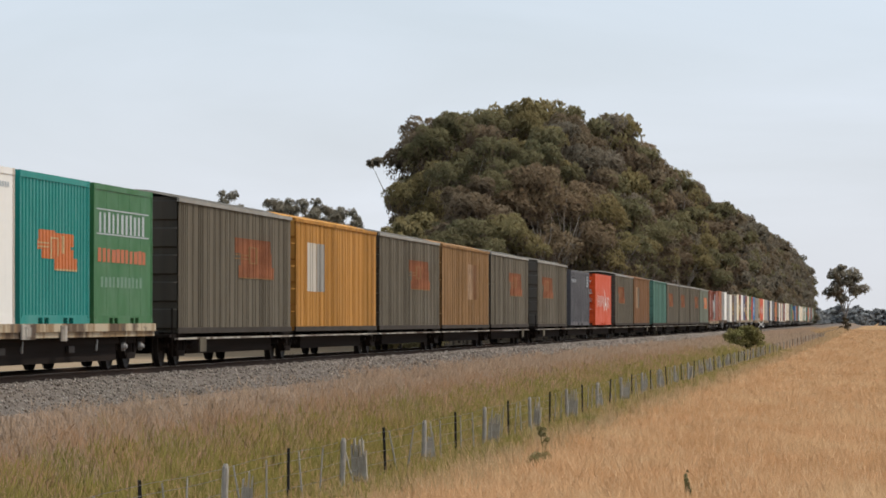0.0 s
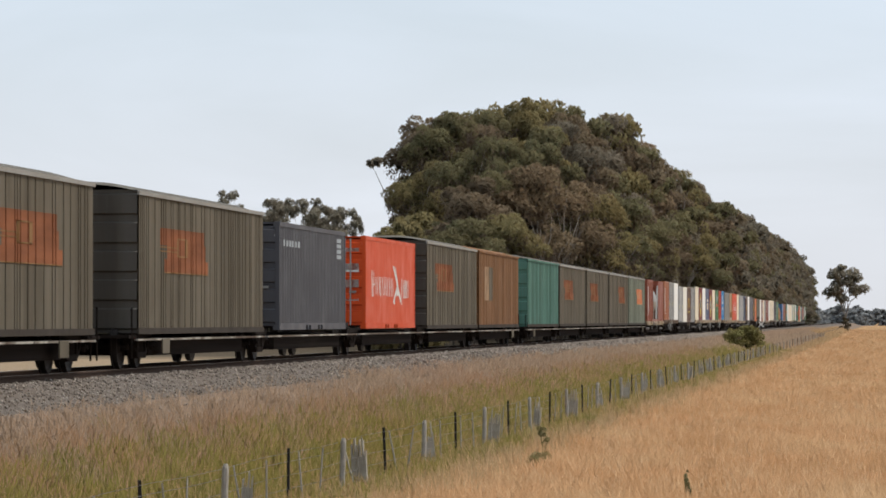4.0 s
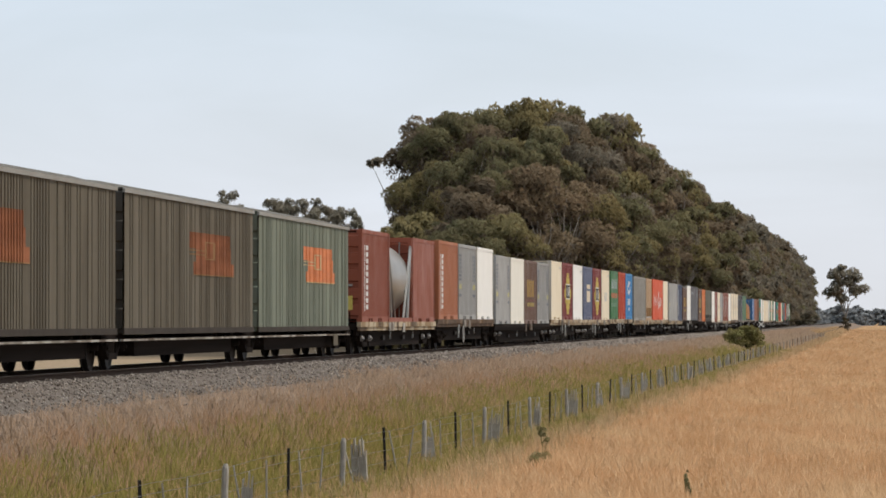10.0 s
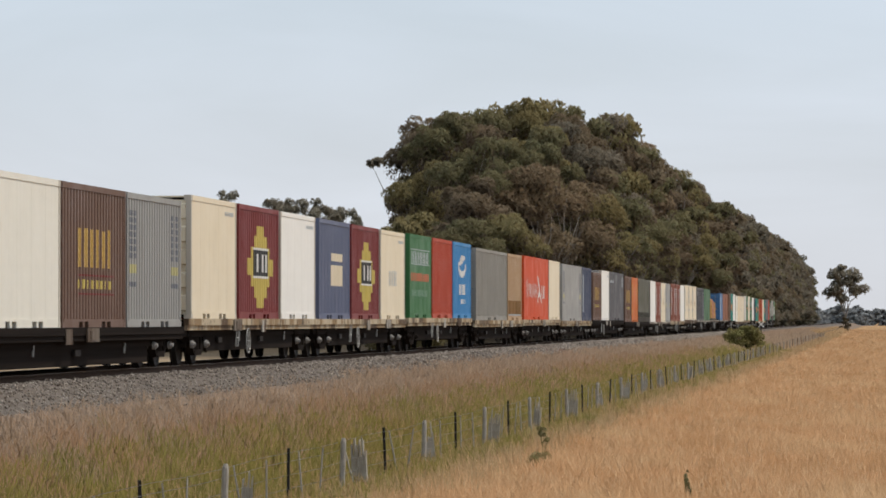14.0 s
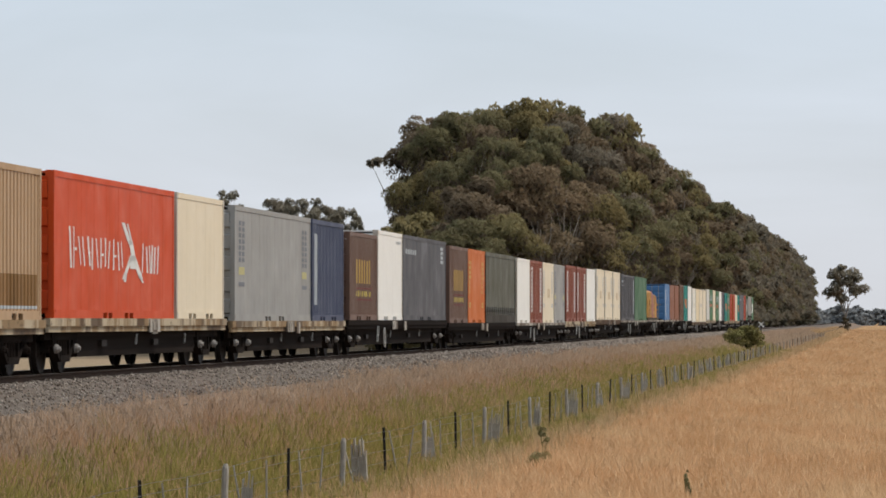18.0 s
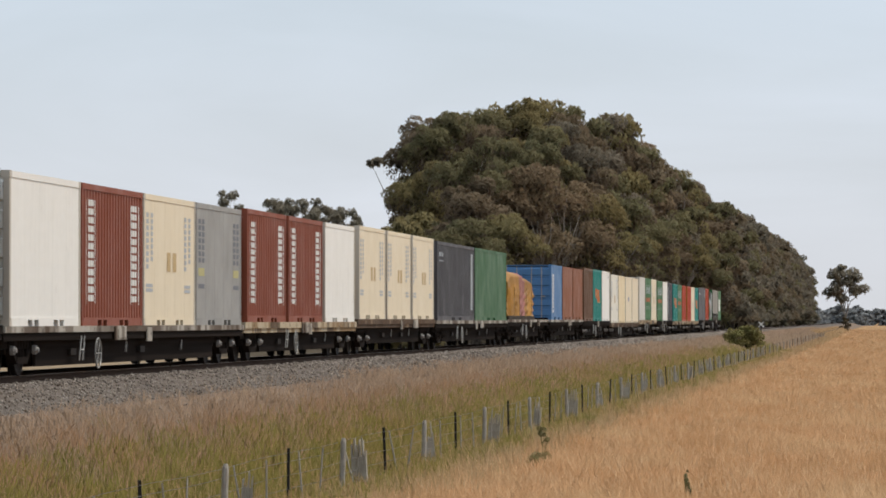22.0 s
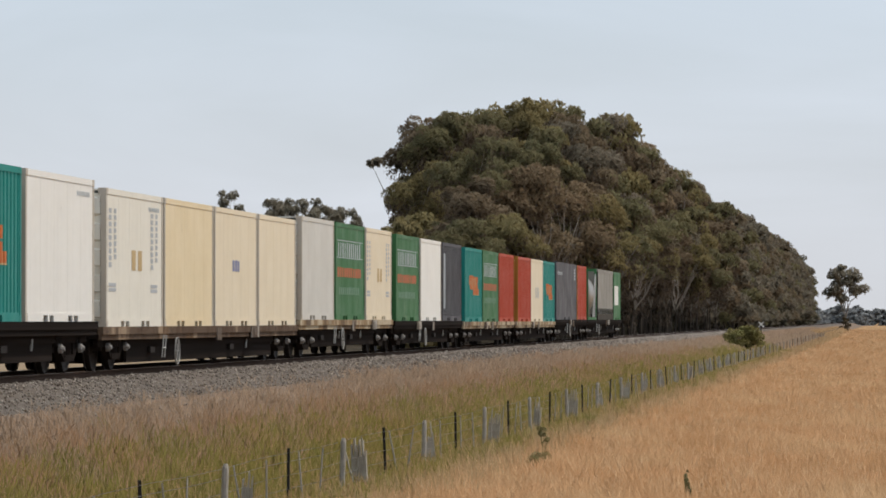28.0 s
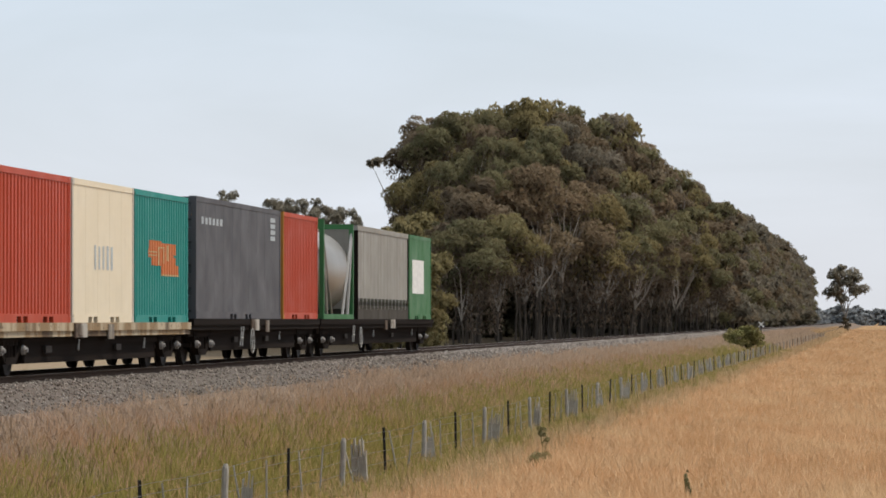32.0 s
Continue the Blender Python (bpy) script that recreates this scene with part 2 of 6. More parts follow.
M["pink_grass"] = leafy("pinkish_dead_grass", (0.22, 0.162, 0.115), (0.385, 0.292, 0.210), 0.8, 0.4, even=0.45)
M["green_grass"] = leafy("rank_green_grass", (0.098, 0.101, 0.024), (0.252, 0.224, 0.066), 0.8, even=0.4)
M["weed"] = leafy("green_weed", (0.22, 0.23, 0.11), (0.34, 0.34, 0.17), 0.7)
M["stone"] = leafy("loose_ballast_stone", (0.075, 0.062, 0.052), (0.46, 0.415, 0.365), 0.9, warm=0.3, even=0.25)
M["post_wood"] = plain("weathered_grey_timber", (0.36, 0.325, 0.28), 0.9, 0, 0.4, 9)


def riven_timber(name):
    """Grey riven timber with dark cracks along the grain."""
    m, n, l, b = nodes(name)
    grain = noise_node(n, l, 1.0, 6, own_place(n, l, (46, 46, 2.2)), 0.7)
    blot = noise_node(n, l, 5.0, 4, own_place(n, l, (1, 1, 1)))
    c = blend(n, l, spread(n, l, blot, 0.3, 0.7), (0.36, 0.315, 0.26), (0.48, 0.435, 0.37))
    c = blend(n, l, spread(n, l, grain, 0.56, 0.68, 0.0, 0.9), c, (0.07, 0.055, 0.045))
    l.new(c, b.inputs["Base Color"])
    b.inputs["Roughness"].default_value, b.inputs["Specular IOR Level"].default_value = 0.95, 0.1
    bump(n, l, b, grain, -0.5, 0.02)
    return m


M["riven_timber"] = riven_timber("riven_grey_timber")
M["post_steel"] = plain("dark_steel_post", (0.022, 0.02, 0.02), 0.7)
M["wire"] = plain("fence_wire", (0.16, 0.15, 0.14), 0.5, 0.5)
M["tarp_gold"] = plain("golden_tarpaulin", (0.35, 0.165, 0.018), 0.55, 0, 0.3, 2)
M["tarp_rose"] = plain("rose_tarpaulin", (0.30, 0.11, 0.09), 0.55, 0, 0.3, 2)
M["tank_steel"] = plain("dull_tank_steel", (0.30, 0.28, 0.255), 0.42, 0.55, 0.3, 1.2)


# ---- mesh helpers ----
class Build:
    """Gathers vertices and faces for one mesh."""

    def __init__(self):
        self.v, self.f, self.runs = [], [], []

    def add(self, vs, fs):
        k = len(self.v)
        self.runs.append((k, len(self.f)))
        self.v += [tuple(p) for p in vs]
        self.f += [tuple(i + k for i in f) for f in fs]
        return self

    def box(self, x0, x1, y0, y1, z0, z1):
        vs = [(x, y, z) for z in (z0, z1) for y in (y0, y1) for x in (x0, x1)]
        return self.add(vs, [(0, 2, 3, 1), (4, 5, 7, 6), (0, 1, 5, 4), (2, 6, 7, 3), (0, 4, 6, 2), (1, 3, 7, 5)])

    def tube(self, a, b, r0, r1=None, n=8, caps=True):
        a, b = Vector(a), Vector(b)
        r1 = r0 if r1 is None else r1
        q = (b - a).to_track_quat("Z", "Y")
        vs = [a + q @ Vector((math.cos(t) * r0, math.sin(t) * r0, 0)) for t in [2 * math.pi * i / n for i in range(n)]]
        vs += [b + q @ Vector((math.cos(t) * r1, math.sin(t) * r1, 0)) for t in [2 * math.pi * i / n for i in range(n)]]
        fs = [(i, (i + 1) % n, n + (i + 1) % n, n + i) for i in range(n)]
        if caps:
            fs += [tuple(range(n - 1, -1, -1)), tuple(range(n, 2 * n))]
        return self.add(vs, fs)

    def sheet(self, outline, a, b):
        """A strip swept between two ends: outline gives points, a and b shift them."""
        k = len(outline)
        vs = [tuple(Vector(p) + Vector(a)) for p in outline] + [tuple(Vector(p) + Vector(b)) for p in outline]
        return self.add(vs, [(i, i + 1, k + i + 1, k + i) for i in range(k - 1)])

    def mesh(self, name):
        me, seen, vs = bpy.data.meshes.new(name), {}, []
        for p in self.v:
            k = tuple(round(c, 4) for c in p)
            if k not in seen:
                seen[k] = len(vs)
                vs.append(p)
        keys = [seen[tuple(round(c, 4) for c in p)] for p in self.v]
        fs = [tuple(dict.fromkeys(keys[i] for i in f)) for f in self.f]
        me.from_pydata(vs, [], [f for f in fs if len(f) > 2])
        me.materials.append(None)
        me.update()
        return me


def part(name, mesh, material, parent=None, label="", at=None):
    """One object on a mesh that may be shared, with a material of its own."""
    if isinstance(mesh, Build):
        mesh = mesh.mesh(name)
    ob = new(name, mesh)
    ob.material_slots[0].link = "OBJECT"
    ob.material_slots[0].material = M[material] if isinstance(material, str) else material
    if parent:
        ob.parent = parent
    if at is not None:
        ob.matrix_basis = at if isinstance(at, Matrix) else Matrix.Translation(at)
    return tagged(ob, label) if label else ob


MESHES = {}


def cached(key, make):
    if key not in MESHES:
        MESHES[key] = make().mesh(key[0])
    return MESHES[key]


def on_track(s, z=0.0, u=0.0):
    """The pose on the track's centre line: local x runs away from the eye, y to the far side; u metres towards the near side."""
    p = ORIGIN + ALONG * s - LEFT * u
    return pose(p.x, p.y, RAIL_Z + z, 0, 0, HEADING)


def across(p):
    """How far a point lies from the centre line towards the paddock."""
    return (Vector((p[0], p[1], 0)) - ORIGIN).dot(-LEFT)


def at_view(r_per_d, d, z=0.0):
    return Vector((r_per_d * d, d, z))


# ---- ground ----
def ground_z(u, s):
    """The height of the ground: the paddock, the bank up to the ballast, and the land beyond the line."""
    rise = 0.45 * min(1, max(0, (s - 350) / 550))
    if u >= 0:
        pts = [(0, -0.42), (1.9, -0.42), (2.3, -0.52), (6.2, -2.16), (8.0, -2.20), (9999, -2.20)]
    else:
        u = -u
        pts = [(0, -0.42), (2.2, -0.42), (4.0, -1.0), (9.0, -1.35), (9999, -1.35)]
    for (a, p), (b, q) in zip(pts, pts[1:]):
        if u <= b:
            z = p + (q - p) * (u - a) / (b - a)
            break
    return RAIL_Z + z + (rise if u > 5 else 0)


def lumps(x, y):
    return 0.07 * noise.noise((x * 0.10, y * 0.10, 1.0))


def make_ground():
    us = [-4000, -1500, -600, -250, -120, -60, -30, -15, -9, -6, -4, -3, -2.2, -1.2, 0, 1.2, 1.9, 2.3, 2.8, 3.4, 4, 4.6, 5.2, 5.8, 6.2, 7, 8, 10, 13, 18, 25, 40, 70, 120, 250, 600, 1500, 4000]
    ss = [-1000, -700, -400, -200, -120, -90] + list(range(-80, 240, 3)) + list(range(240, 700, 10)) + [700, 800, 900, 1000, 1200, 1500, 2000, 3000, 4500]
    vs, fs, uv = [], [], []
    for s in ss:
        for u in us:
            p = ORIGIN + ALONG * s - LEFT * u
            z = ground_z(u, s)
            if 2.4 < abs(u) < 200 and -80 <= s < 700:
                z += lumps(p.x, p.y)
            vs.append((p.x, p.y, z))
            uv.append((u, s))
    k = len(us)
    for i in range(len(ss) - 1):
        for j in range(k - 1):
            fs.append((i * k + j, i * k + k + j, i * k + k + j + 1, i * k + j + 1))
    me = bpy.data.meshes.new("ground")
    me.from_pydata(vs, [], [tuple(reversed(f)) for f in fs])
    layer = me.uv_layers.new(name="across_along")
    layer.data.foreach_set("uv", [c for lp in me.loops for c in uv[lp.vertex_index]])
    for p in me.polygons:
        p.use_smooth = True
    me.update()
    m, n, l, b = nodes("dry_ground")
    u = n.new("ShaderNodeUVMap")
    u.uv_map = "across_along"
    sep = n.new("ShaderNodeSeparateXYZ")
    l.new(u.outputs["UV"], sep.inputs[0])
    c = n.new("ShaderNodeTexCoord")
    w1 = noise_node(n, l, 0.16, 5, c.outputs["Object"])
    w2 = noise_node(n, l, 2.5, 6, c.outputs["Object"])
    wob = n.new("ShaderNodeMath")
    wob.operation = "MULTIPLY_ADD"
    l.new(spread(n, l, w1, 0.3, 0.7, -0.7, 0.7), wob.inputs[0])
    wob.inputs[1].default_value = 1.0
    l.new(sep.outputs["X"], wob.inputs[2])
    across_u = wob.outputs[0]
    straw = blend(n, l, spread(n, l, w2, 0.3, 0.7), (0.25, 0.15, 0.075), (0.39, 0.25, 0.13))
    straw = blend(n, l, spread(n, l, w1, 0.35, 0.65, 0, 0.5), straw, (0.36, 0.21, 0.10))
    pink = blend(n, l, spread(n, l, w2, 0.3, 0.7), (0.14, 0.104, 0.078), (0.23, 0.172, 0.132))
    green = blend(n, l, spread(n, l, w2, 0.3, 0.7), (0.085, 0.077, 0.028), (0.15, 0.13, 0.05))
    far = blend(n, l, spread(n, l, w2, 0.3, 0.7), (0.20, 0.145, 0.09), (0.29, 0.22, 0.145))
    # brown leaf litter below the belt, with the trees' shade painted in
    shaded_litter = blend(n, l, spread(n, l, w2, 0.3, 0.7), (0.055, 0.043, 0.030), (0.10, 0.08, 0.055))
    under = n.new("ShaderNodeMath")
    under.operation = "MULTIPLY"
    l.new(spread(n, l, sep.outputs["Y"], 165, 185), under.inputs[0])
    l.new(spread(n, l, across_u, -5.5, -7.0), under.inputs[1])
    far = blend(n, l, under.outputs[0], far, shaded_litter)
    col = blend(n, l, spread(n, l, across_u, -3.4, -2.4), far, pink)
    lush = n.new("ShaderNodeMath")
    lush.operation = "MULTIPLY"
    l.new(spread(n, l, across_u, 3.7, 4.5), lush.inputs[0])
    l.new(spread(n, l, sep.outputs["Y"], 300, 210), lush.inputs[1])
    col = blend(n, l, lush.outputs[0], col, green)
    col = blend(n, l, spread(n, l, across_u, 6.8, 8.6), col, straw)
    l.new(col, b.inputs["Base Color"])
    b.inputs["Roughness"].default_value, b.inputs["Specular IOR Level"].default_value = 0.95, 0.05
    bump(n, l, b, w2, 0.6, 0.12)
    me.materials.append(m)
    return tagged(new("ground", me), "dry summer paddock with a grassy railway bank", "ground", kind="structure")


make_ground()


# ---- the railway ----
def make_line():
    s0, s1 = -950, 2600
    b = Build()
    prof = [(0, -2.45, -0.62), (0, -1.65, -0.16), (0, -1.25, -0.12), (0, -0.86, -0.12), (0, -0.62, -0.17), (0, 0.62, -0.17), (0, 0.86, -0.12), (0, 1.65, -0.16), (0, 2.45, -0.62)]
    cuts = [-950, -400, -100] + list(range(-60, 300, 6)) + [350, 450, 600, 900, 1400, 2600]
    for a, c in zip(cuts, cuts[1:]):
        b.sheet([p for p in prof], (a, 0, 0), (c, 0, 0))
    b.f = [tuple(reversed(f)) for f in b.f]
    m, n, l, bs = nodes("ballast_stone")
    vor = n.new("ShaderNodeTexVoronoi")
    vor.inputs["Scale"].default_value = 15
    l.new(n.new("ShaderNodeTexCoord").outputs["Object"], vor.inputs["Vector"])
    big = noise_node(n, l, 0.7, 4)
    stone = blend(n, l, spread(n, l, vor.outputs["Distance"], 0.0, 0.6), (0.26, 0.236, 0.212), (0.075, 0.064, 0.056))
    l.new(blend(n, l, spread(n, l, big, 0.3, 0.7, 0, 0.5), stone, (0.16, 0.125, 0.10)), bs.inputs["Base Color"])
    bs.inputs["Roughness"].default_value, bs.inputs["Specular IOR Level"].default_value = 0.95, 0.05
    bump(n, l, bs, vor.outputs["Distance"], -0.9, 0.05)
    M["ballast"] = m
    tagged(part("ballast", b, "ballast", at=on_track(0)), "grey crushed stone ballast under the rails", "ballast", kind="structure")
    prof = [(-0.07, -0.17), (0.07, -0.17), (0.07, -0.155), (0.012, -0.13), (0.012, -0.045), (0.036, -0.035), (0.036, -0.004), (0.028, 0), (-0.028, 0), (-0.036, -0.004), (-0.036, -0.035), (-0.012, -0.045), (-0.012, -0.13), (-0.07, -0.155), (-0.07, -0.17)]
    for side in (-1, 1):
        r = tagged(part("rail", Build().sheet([(0, side * 0.752 + y, z) for y, z in prof], (s0, 0, 0), (s1, 0, 0)), "rail", at=on_track(0)), "rust-brown steel rail on grey sleepers", "rail", kind="structure")
        part("rail_head", Build().box(s0, s1, side * 0.752 - 0.03, side * 0.752 + 0.03, 0.0, 0.003), "rail_head", r, "polished running surface")
    sl = Build()
    for i in range(-60, 420):
        sl.box(i * 0.685 - 0.12, i * 0.685 + 0.12, -1.25, 1.25, -0.26, -0.172)
    tagged(part("sleepers", sl, "sleeper", at=on_track(0)), "grey concrete sleepers bedded in ballast", "sleepers", kind="stuff")


make_line()


# ---- the train ----
MOVING = []     # (thing, its s at 0 s, height over the rails)
WHEELSETS = []


def ride(ob, s, z, side=0.0):
    ob.matrix_basis = on_track(s, z, side)
    MOVING.append((ob, s, z))
    return ob


def rib_line(x0, x1, y, pitch=0.278, depth=0.040, face=-1):
    """The plan of a pressed steel wall in the plane y, its ribs upright."""
    n = max(2, round((x1 - x0) / pitch))
    p = (x1 - x0) / n
    line = [(x0, y, 0)]
    for i in range(n):
        a = x0 + i * p
        for k, q in ((0.26, 0), (0.37, 1), (0.63, 1), (0.74, 0)):
            line.append((a + k * p, y - face * depth * q, 0))
    line.append((x1, y, 0))
    return line


def corrugated(x0, x1, z0, z1, y, face=-1):
    line = rib_line(x0, x1, y, face=face)
    if face > 0:
        line.reverse()
    return Build().sheet(line, (0, 0, z1), (0, 0, z0))


def clipped(line, xa, xb):
    """The stretch of a wall's plan between two places along it."""
    def cut(x):
        for p, q in zip(line, line[1:]):
            if p[0] <= x <= q[0] and q[0] > p[0]:
                return (x, p[1] + (q[1] - p[1]) * (x - p[0]) / (q[0] - p[0]), 0)
        return (x, line[0][1], 0)
    return [cut(xa)] + [p for p in line if xa < p[0] < xb] + [cut(xb)]


WALL = {"plan": []}   # the near wall on which markings are being painted


def flat_wall(x0, x1, z0, z1, y, face=-1):
    """A smooth wall with faint panel seams."""
    b, n = Build(), max(3, round((x1 - x0) / 1.2))
    p = (x1 - x0) / n
    line = [(x0, y, 0)]
    for i in range(n):
        a = x0 + i * p
        line += [(a + 0.012, y - face * 0.006, 0), (a + 0.03, y, 0), (a + p, y, 0)]
    if face > 0:
        line.reverse()
    return b.sheet(line, (0, 0, z1), (0, 0, z0))


def ribbed_leaf(x, face, y0, y1, z0, z1, n, depth=0.05):
    """An upright leaf pressed into level ribs, facing along the train."""
    line, p = [(x, 0, z0)], (z1 - z0) / n
    for k in range(n):
        z = z0 + k * p
        line += [(x, 0, z + 0.07), (x + face * depth, 0, z + 0.10), (x + face * depth, 0, z + p - 0.10), (x, 0, z + p - 0.07)]
    line.append((x, 0, z1))
    return Build().sheet(line, (0, y1 if face < 0 else y0, 0), (0, y0 if face < 0 else y1, 0))


def lock_bars(H, x, face):
    b = Build()
    for y in (-0.78, -0.33, 0.33, 0.78):
        b.tube((x + face * 0.05, y, 0.10), (x + face * 0.05, y, H - 0.08), 0.024, n=6)
        b.box(min(x, x + face * 0.09), max(x, x + face * 0.09), y - 0.16, y + 0.04, 1.02, 1.08)
    return b


def container(colour, style, L, H, s, z, label, marks="", end_bars=True):
    top = new("shipping_container")
    post = "frame_pale" if colour in ("white", "ivory", "cream", "light_grey", "yellow") else colour
    tagged(top, label, "container", "containers on the train")
    x0, x1, w = -L / 2, L / 2, HALF
    wall = corrugated if style == "c" else flat_wall
    key = (style, L, H)
    part("side_panel", cached(("side_panel", "near") + key, lambda: wall(x0 + 0.1, x1 - 0.1, 0.15, H - 0.1, -w + 0.012)), colour, top)
    part("side_panel", cached(("side_panel", "far") + key, lambda: wall(x0 + 0.1, x1 - 0.1, 0.15, H - 0.1, w - 0.012, face=1)), colour, top)
    part("roof", cached(("roof",) + key, lambda: Build().box(x0 + 0.05, x1 - 0.05, -w + 0.05, w - 0.05, H - 0.05, H - 0.015)), colour, top)
    part("floor_frame", cached(("floor_frame",) + key, lambda: Build().box(x0 + 0.1, x1 - 0.1, -w + 0.06, w - 0.06, 0.04, 0.16)), "black_steel", top)
    for side, y in (("near", -w), ("far", w - 0.07)):
        part("top_rail", cached(("top_rail", side) + key, lambda: Build().box(x0 + 0.16, x1 - 0.16, y, y + 0.07, H - 0.11, H)), colour, top)

        def low():
            b, cut = Build(), [x0 + 0.16, -1.52, -1.16, -1.00, -0.64, 0.64, 1.00, 1.16, 1.52, x1 - 0.16]
            for i in range(0, 10, 2):
                b.box(cut[i], cut[i + 1], y, y + 0.07, 0.0, 0.16)
            b.box(x0 + 0.16, x1 - 0.16, y + 0.001, y + 0.069, 0.12, 0.165)
            return b
        part("bottom_rail", cached(("bottom_rail", side) + key, low), colour, top)
    for x in (x0, x1 - 0.11):
        for y in (-w, w - 0.11):
            part("corner_post", cached(("corner_post", H), lambda: Build().box(0, 0.11, 0, 0.11, 0.1, H - 0.1)), post, top, at=(x, y, 0))
    for x in (x0 - 0.004, x1 - 0.174):
        for y in (-w - 0.004, w - 0.158):
            for zz in (0, H - 0.118):
                part("corner_casting", cached(("corner_casting",), lambda: Build().box(0, 0.178, 0, 0.162, 0, 0.12)), post, top, at=(x, y, zz))
    for y0, y1 in ((-1.10, -0.01), (0.01, 1.10)):
        part("door", cached(("door", y0) + key, lambda: ribbed_leaf(x0 + 0.05, -1, y0, y1, 0.1, H - 0.1, 5)), colour, top)
    if end_bars:
        part("lock_bar", cached(("lock_bar",) + key, lambda: lock_bars(H, x0 + 0.05, -1)), "galv", top)
    part("front_wall", cached(("front_wall",) + key, lambda: Build().box(x1 - 0.06, x1 - 0.03, -w + 0.1, w - 0.1, 0.1, H - 0.1)), colour, top)
    y = -w + 0.012
    WALL["plan"] = rib_line(x0 + 0.1, x1 - 0.1, y) if style == "c" else [(x0, y - 0.002, 0), (x1, y - 0.002, 0)]
    for m in marks.split():
        MARKS[m](top, L, H)
    return ride(top, s, z)


def plate(b, L, H, x0, x1, z0, z1, lift=0.004):
    """A painted patch on the near side; places as shares of length and height, from the near end and the top."""
    line = clipped(WALL["plan"], -L / 2 + x0 * L, -L / 2 + x1 * L)
    return b.sheet(line, (0, -lift, H - z0 * H), (0, -lift, H - z1 * H))


def mark_part(top, b, material, label=""):
    """Painted marks: an emblem stays whole, lettering bars are a piece each."""
    if "emblem" in label or len(b.runs) < 2:
        part("marking", b, material, top, label)
        return
    for k, (v0, f0) in enumerate(b.runs):
        v1, f1 = b.runs[k + 1] if k + 1 < len(b.runs) else (len(b.v), len(b.f))
        one = Build().add(b.v[v0:v1], [tuple(i - v0 for i in f) for f in b.f[f0:f1]])
        part("lettering_bar", one, material, top, label if k == 0 else "")


def bars_row(b, L, H, x0, x1, z0, z1, n, fill=0.62, seed=1, lift=0.004):
    r = random.Random(seed)
    p = (x1 - x0) / n
    for i in range(n):
        k = r.uniform(0.75, 1.1) * fill
        plate(b, L, H, x0 + i * p, x0 + i * p + p * min(0.92, k), z0 + r.uniform(0, 0.1) * (z1 - z0), z1, lift)
    return b


def column(b, L, H, x0, x1, z0, z1, n, lift=0.004):
    p = (z1 - z0) / n
    for i in range(n):
        plate(b, L, H, x0, x1, z0 + i * p, z0 + i * p + 0.72 * p, lift)
    return b


def mk_tnt(top, L, H):
    b = Build()
    for x0, x1, z0, z1 in ((0.26, 0.50, 0.37, 0.45), (0.50, 0.76, 0.385, 0.47), (0.24, 0.72, 0.44, 0.50), (0.30, 0.76, 0.49, 0.56), (0.48, 0.82, 0.55, 0.635)):
        plate(b, L, H, x0, x1, z0, z1, 0.004 + 0.0015 * x0 * 4)
    mark_part(top, b, "mark_orange", "bold orange block emblem")
    b = Build()
    for x0, x1, z0, z1 in ((0.24, 0.40, 0.452, 0.462), (0.24, 0.40, 0.478, 0.488), (0.42, 0.44, 0.42, 0.56), (0.52, 0.54, 0.42, 0.54), (0.60, 0.62, 0.40, 0.52), (0.42, 0.54, 0.415, 0.425), (0.49, 0.82, 0.625, 0.637)):
        plate(b, L, H, x0, x1, z0, z1, 0.011)
    mark_part(top, b, "mark_ochre", "thin yellow emblem lines")


def mk_royal(top, L, H):
    b = bars_row(Build(), L, H, 0.09, 0.89, 0.195, 0.345, 11, 0.5, seed=3)
    for z in (0.175, 0.35):
        plate(b, L, H, 0.05, 0.94, z, z + 0.009)
    mark_part(top, b, "mark_grey", "pale framed row of lettering bars")
    mark_part(top, bars_row(Build(), L, H, 0.07, 0.90, 0.455, 0.555, 11, 0.8, 4), "mark_rust", "orange row of lettering bars")
    mark_part(top, bars_row(Build(), L, H, 0.12, 0.84, 0.655, 0.735, 11, 0.55, 5), "mark_faint")


def slant(b, L, H, xa, za, xb, zb, w, lift=0.005):
    """A painted stroke across a smooth wall, from one place to another."""
    y = WALL["plan"][0][1] - lift
    pts = [(-L / 2 + x * L, y, H - z * H) for x, z in ((xa, za), (xa + w, za), (xb + w, zb), (xb, zb))]
    return b.add(pts, [(0, 3, 2, 1)])


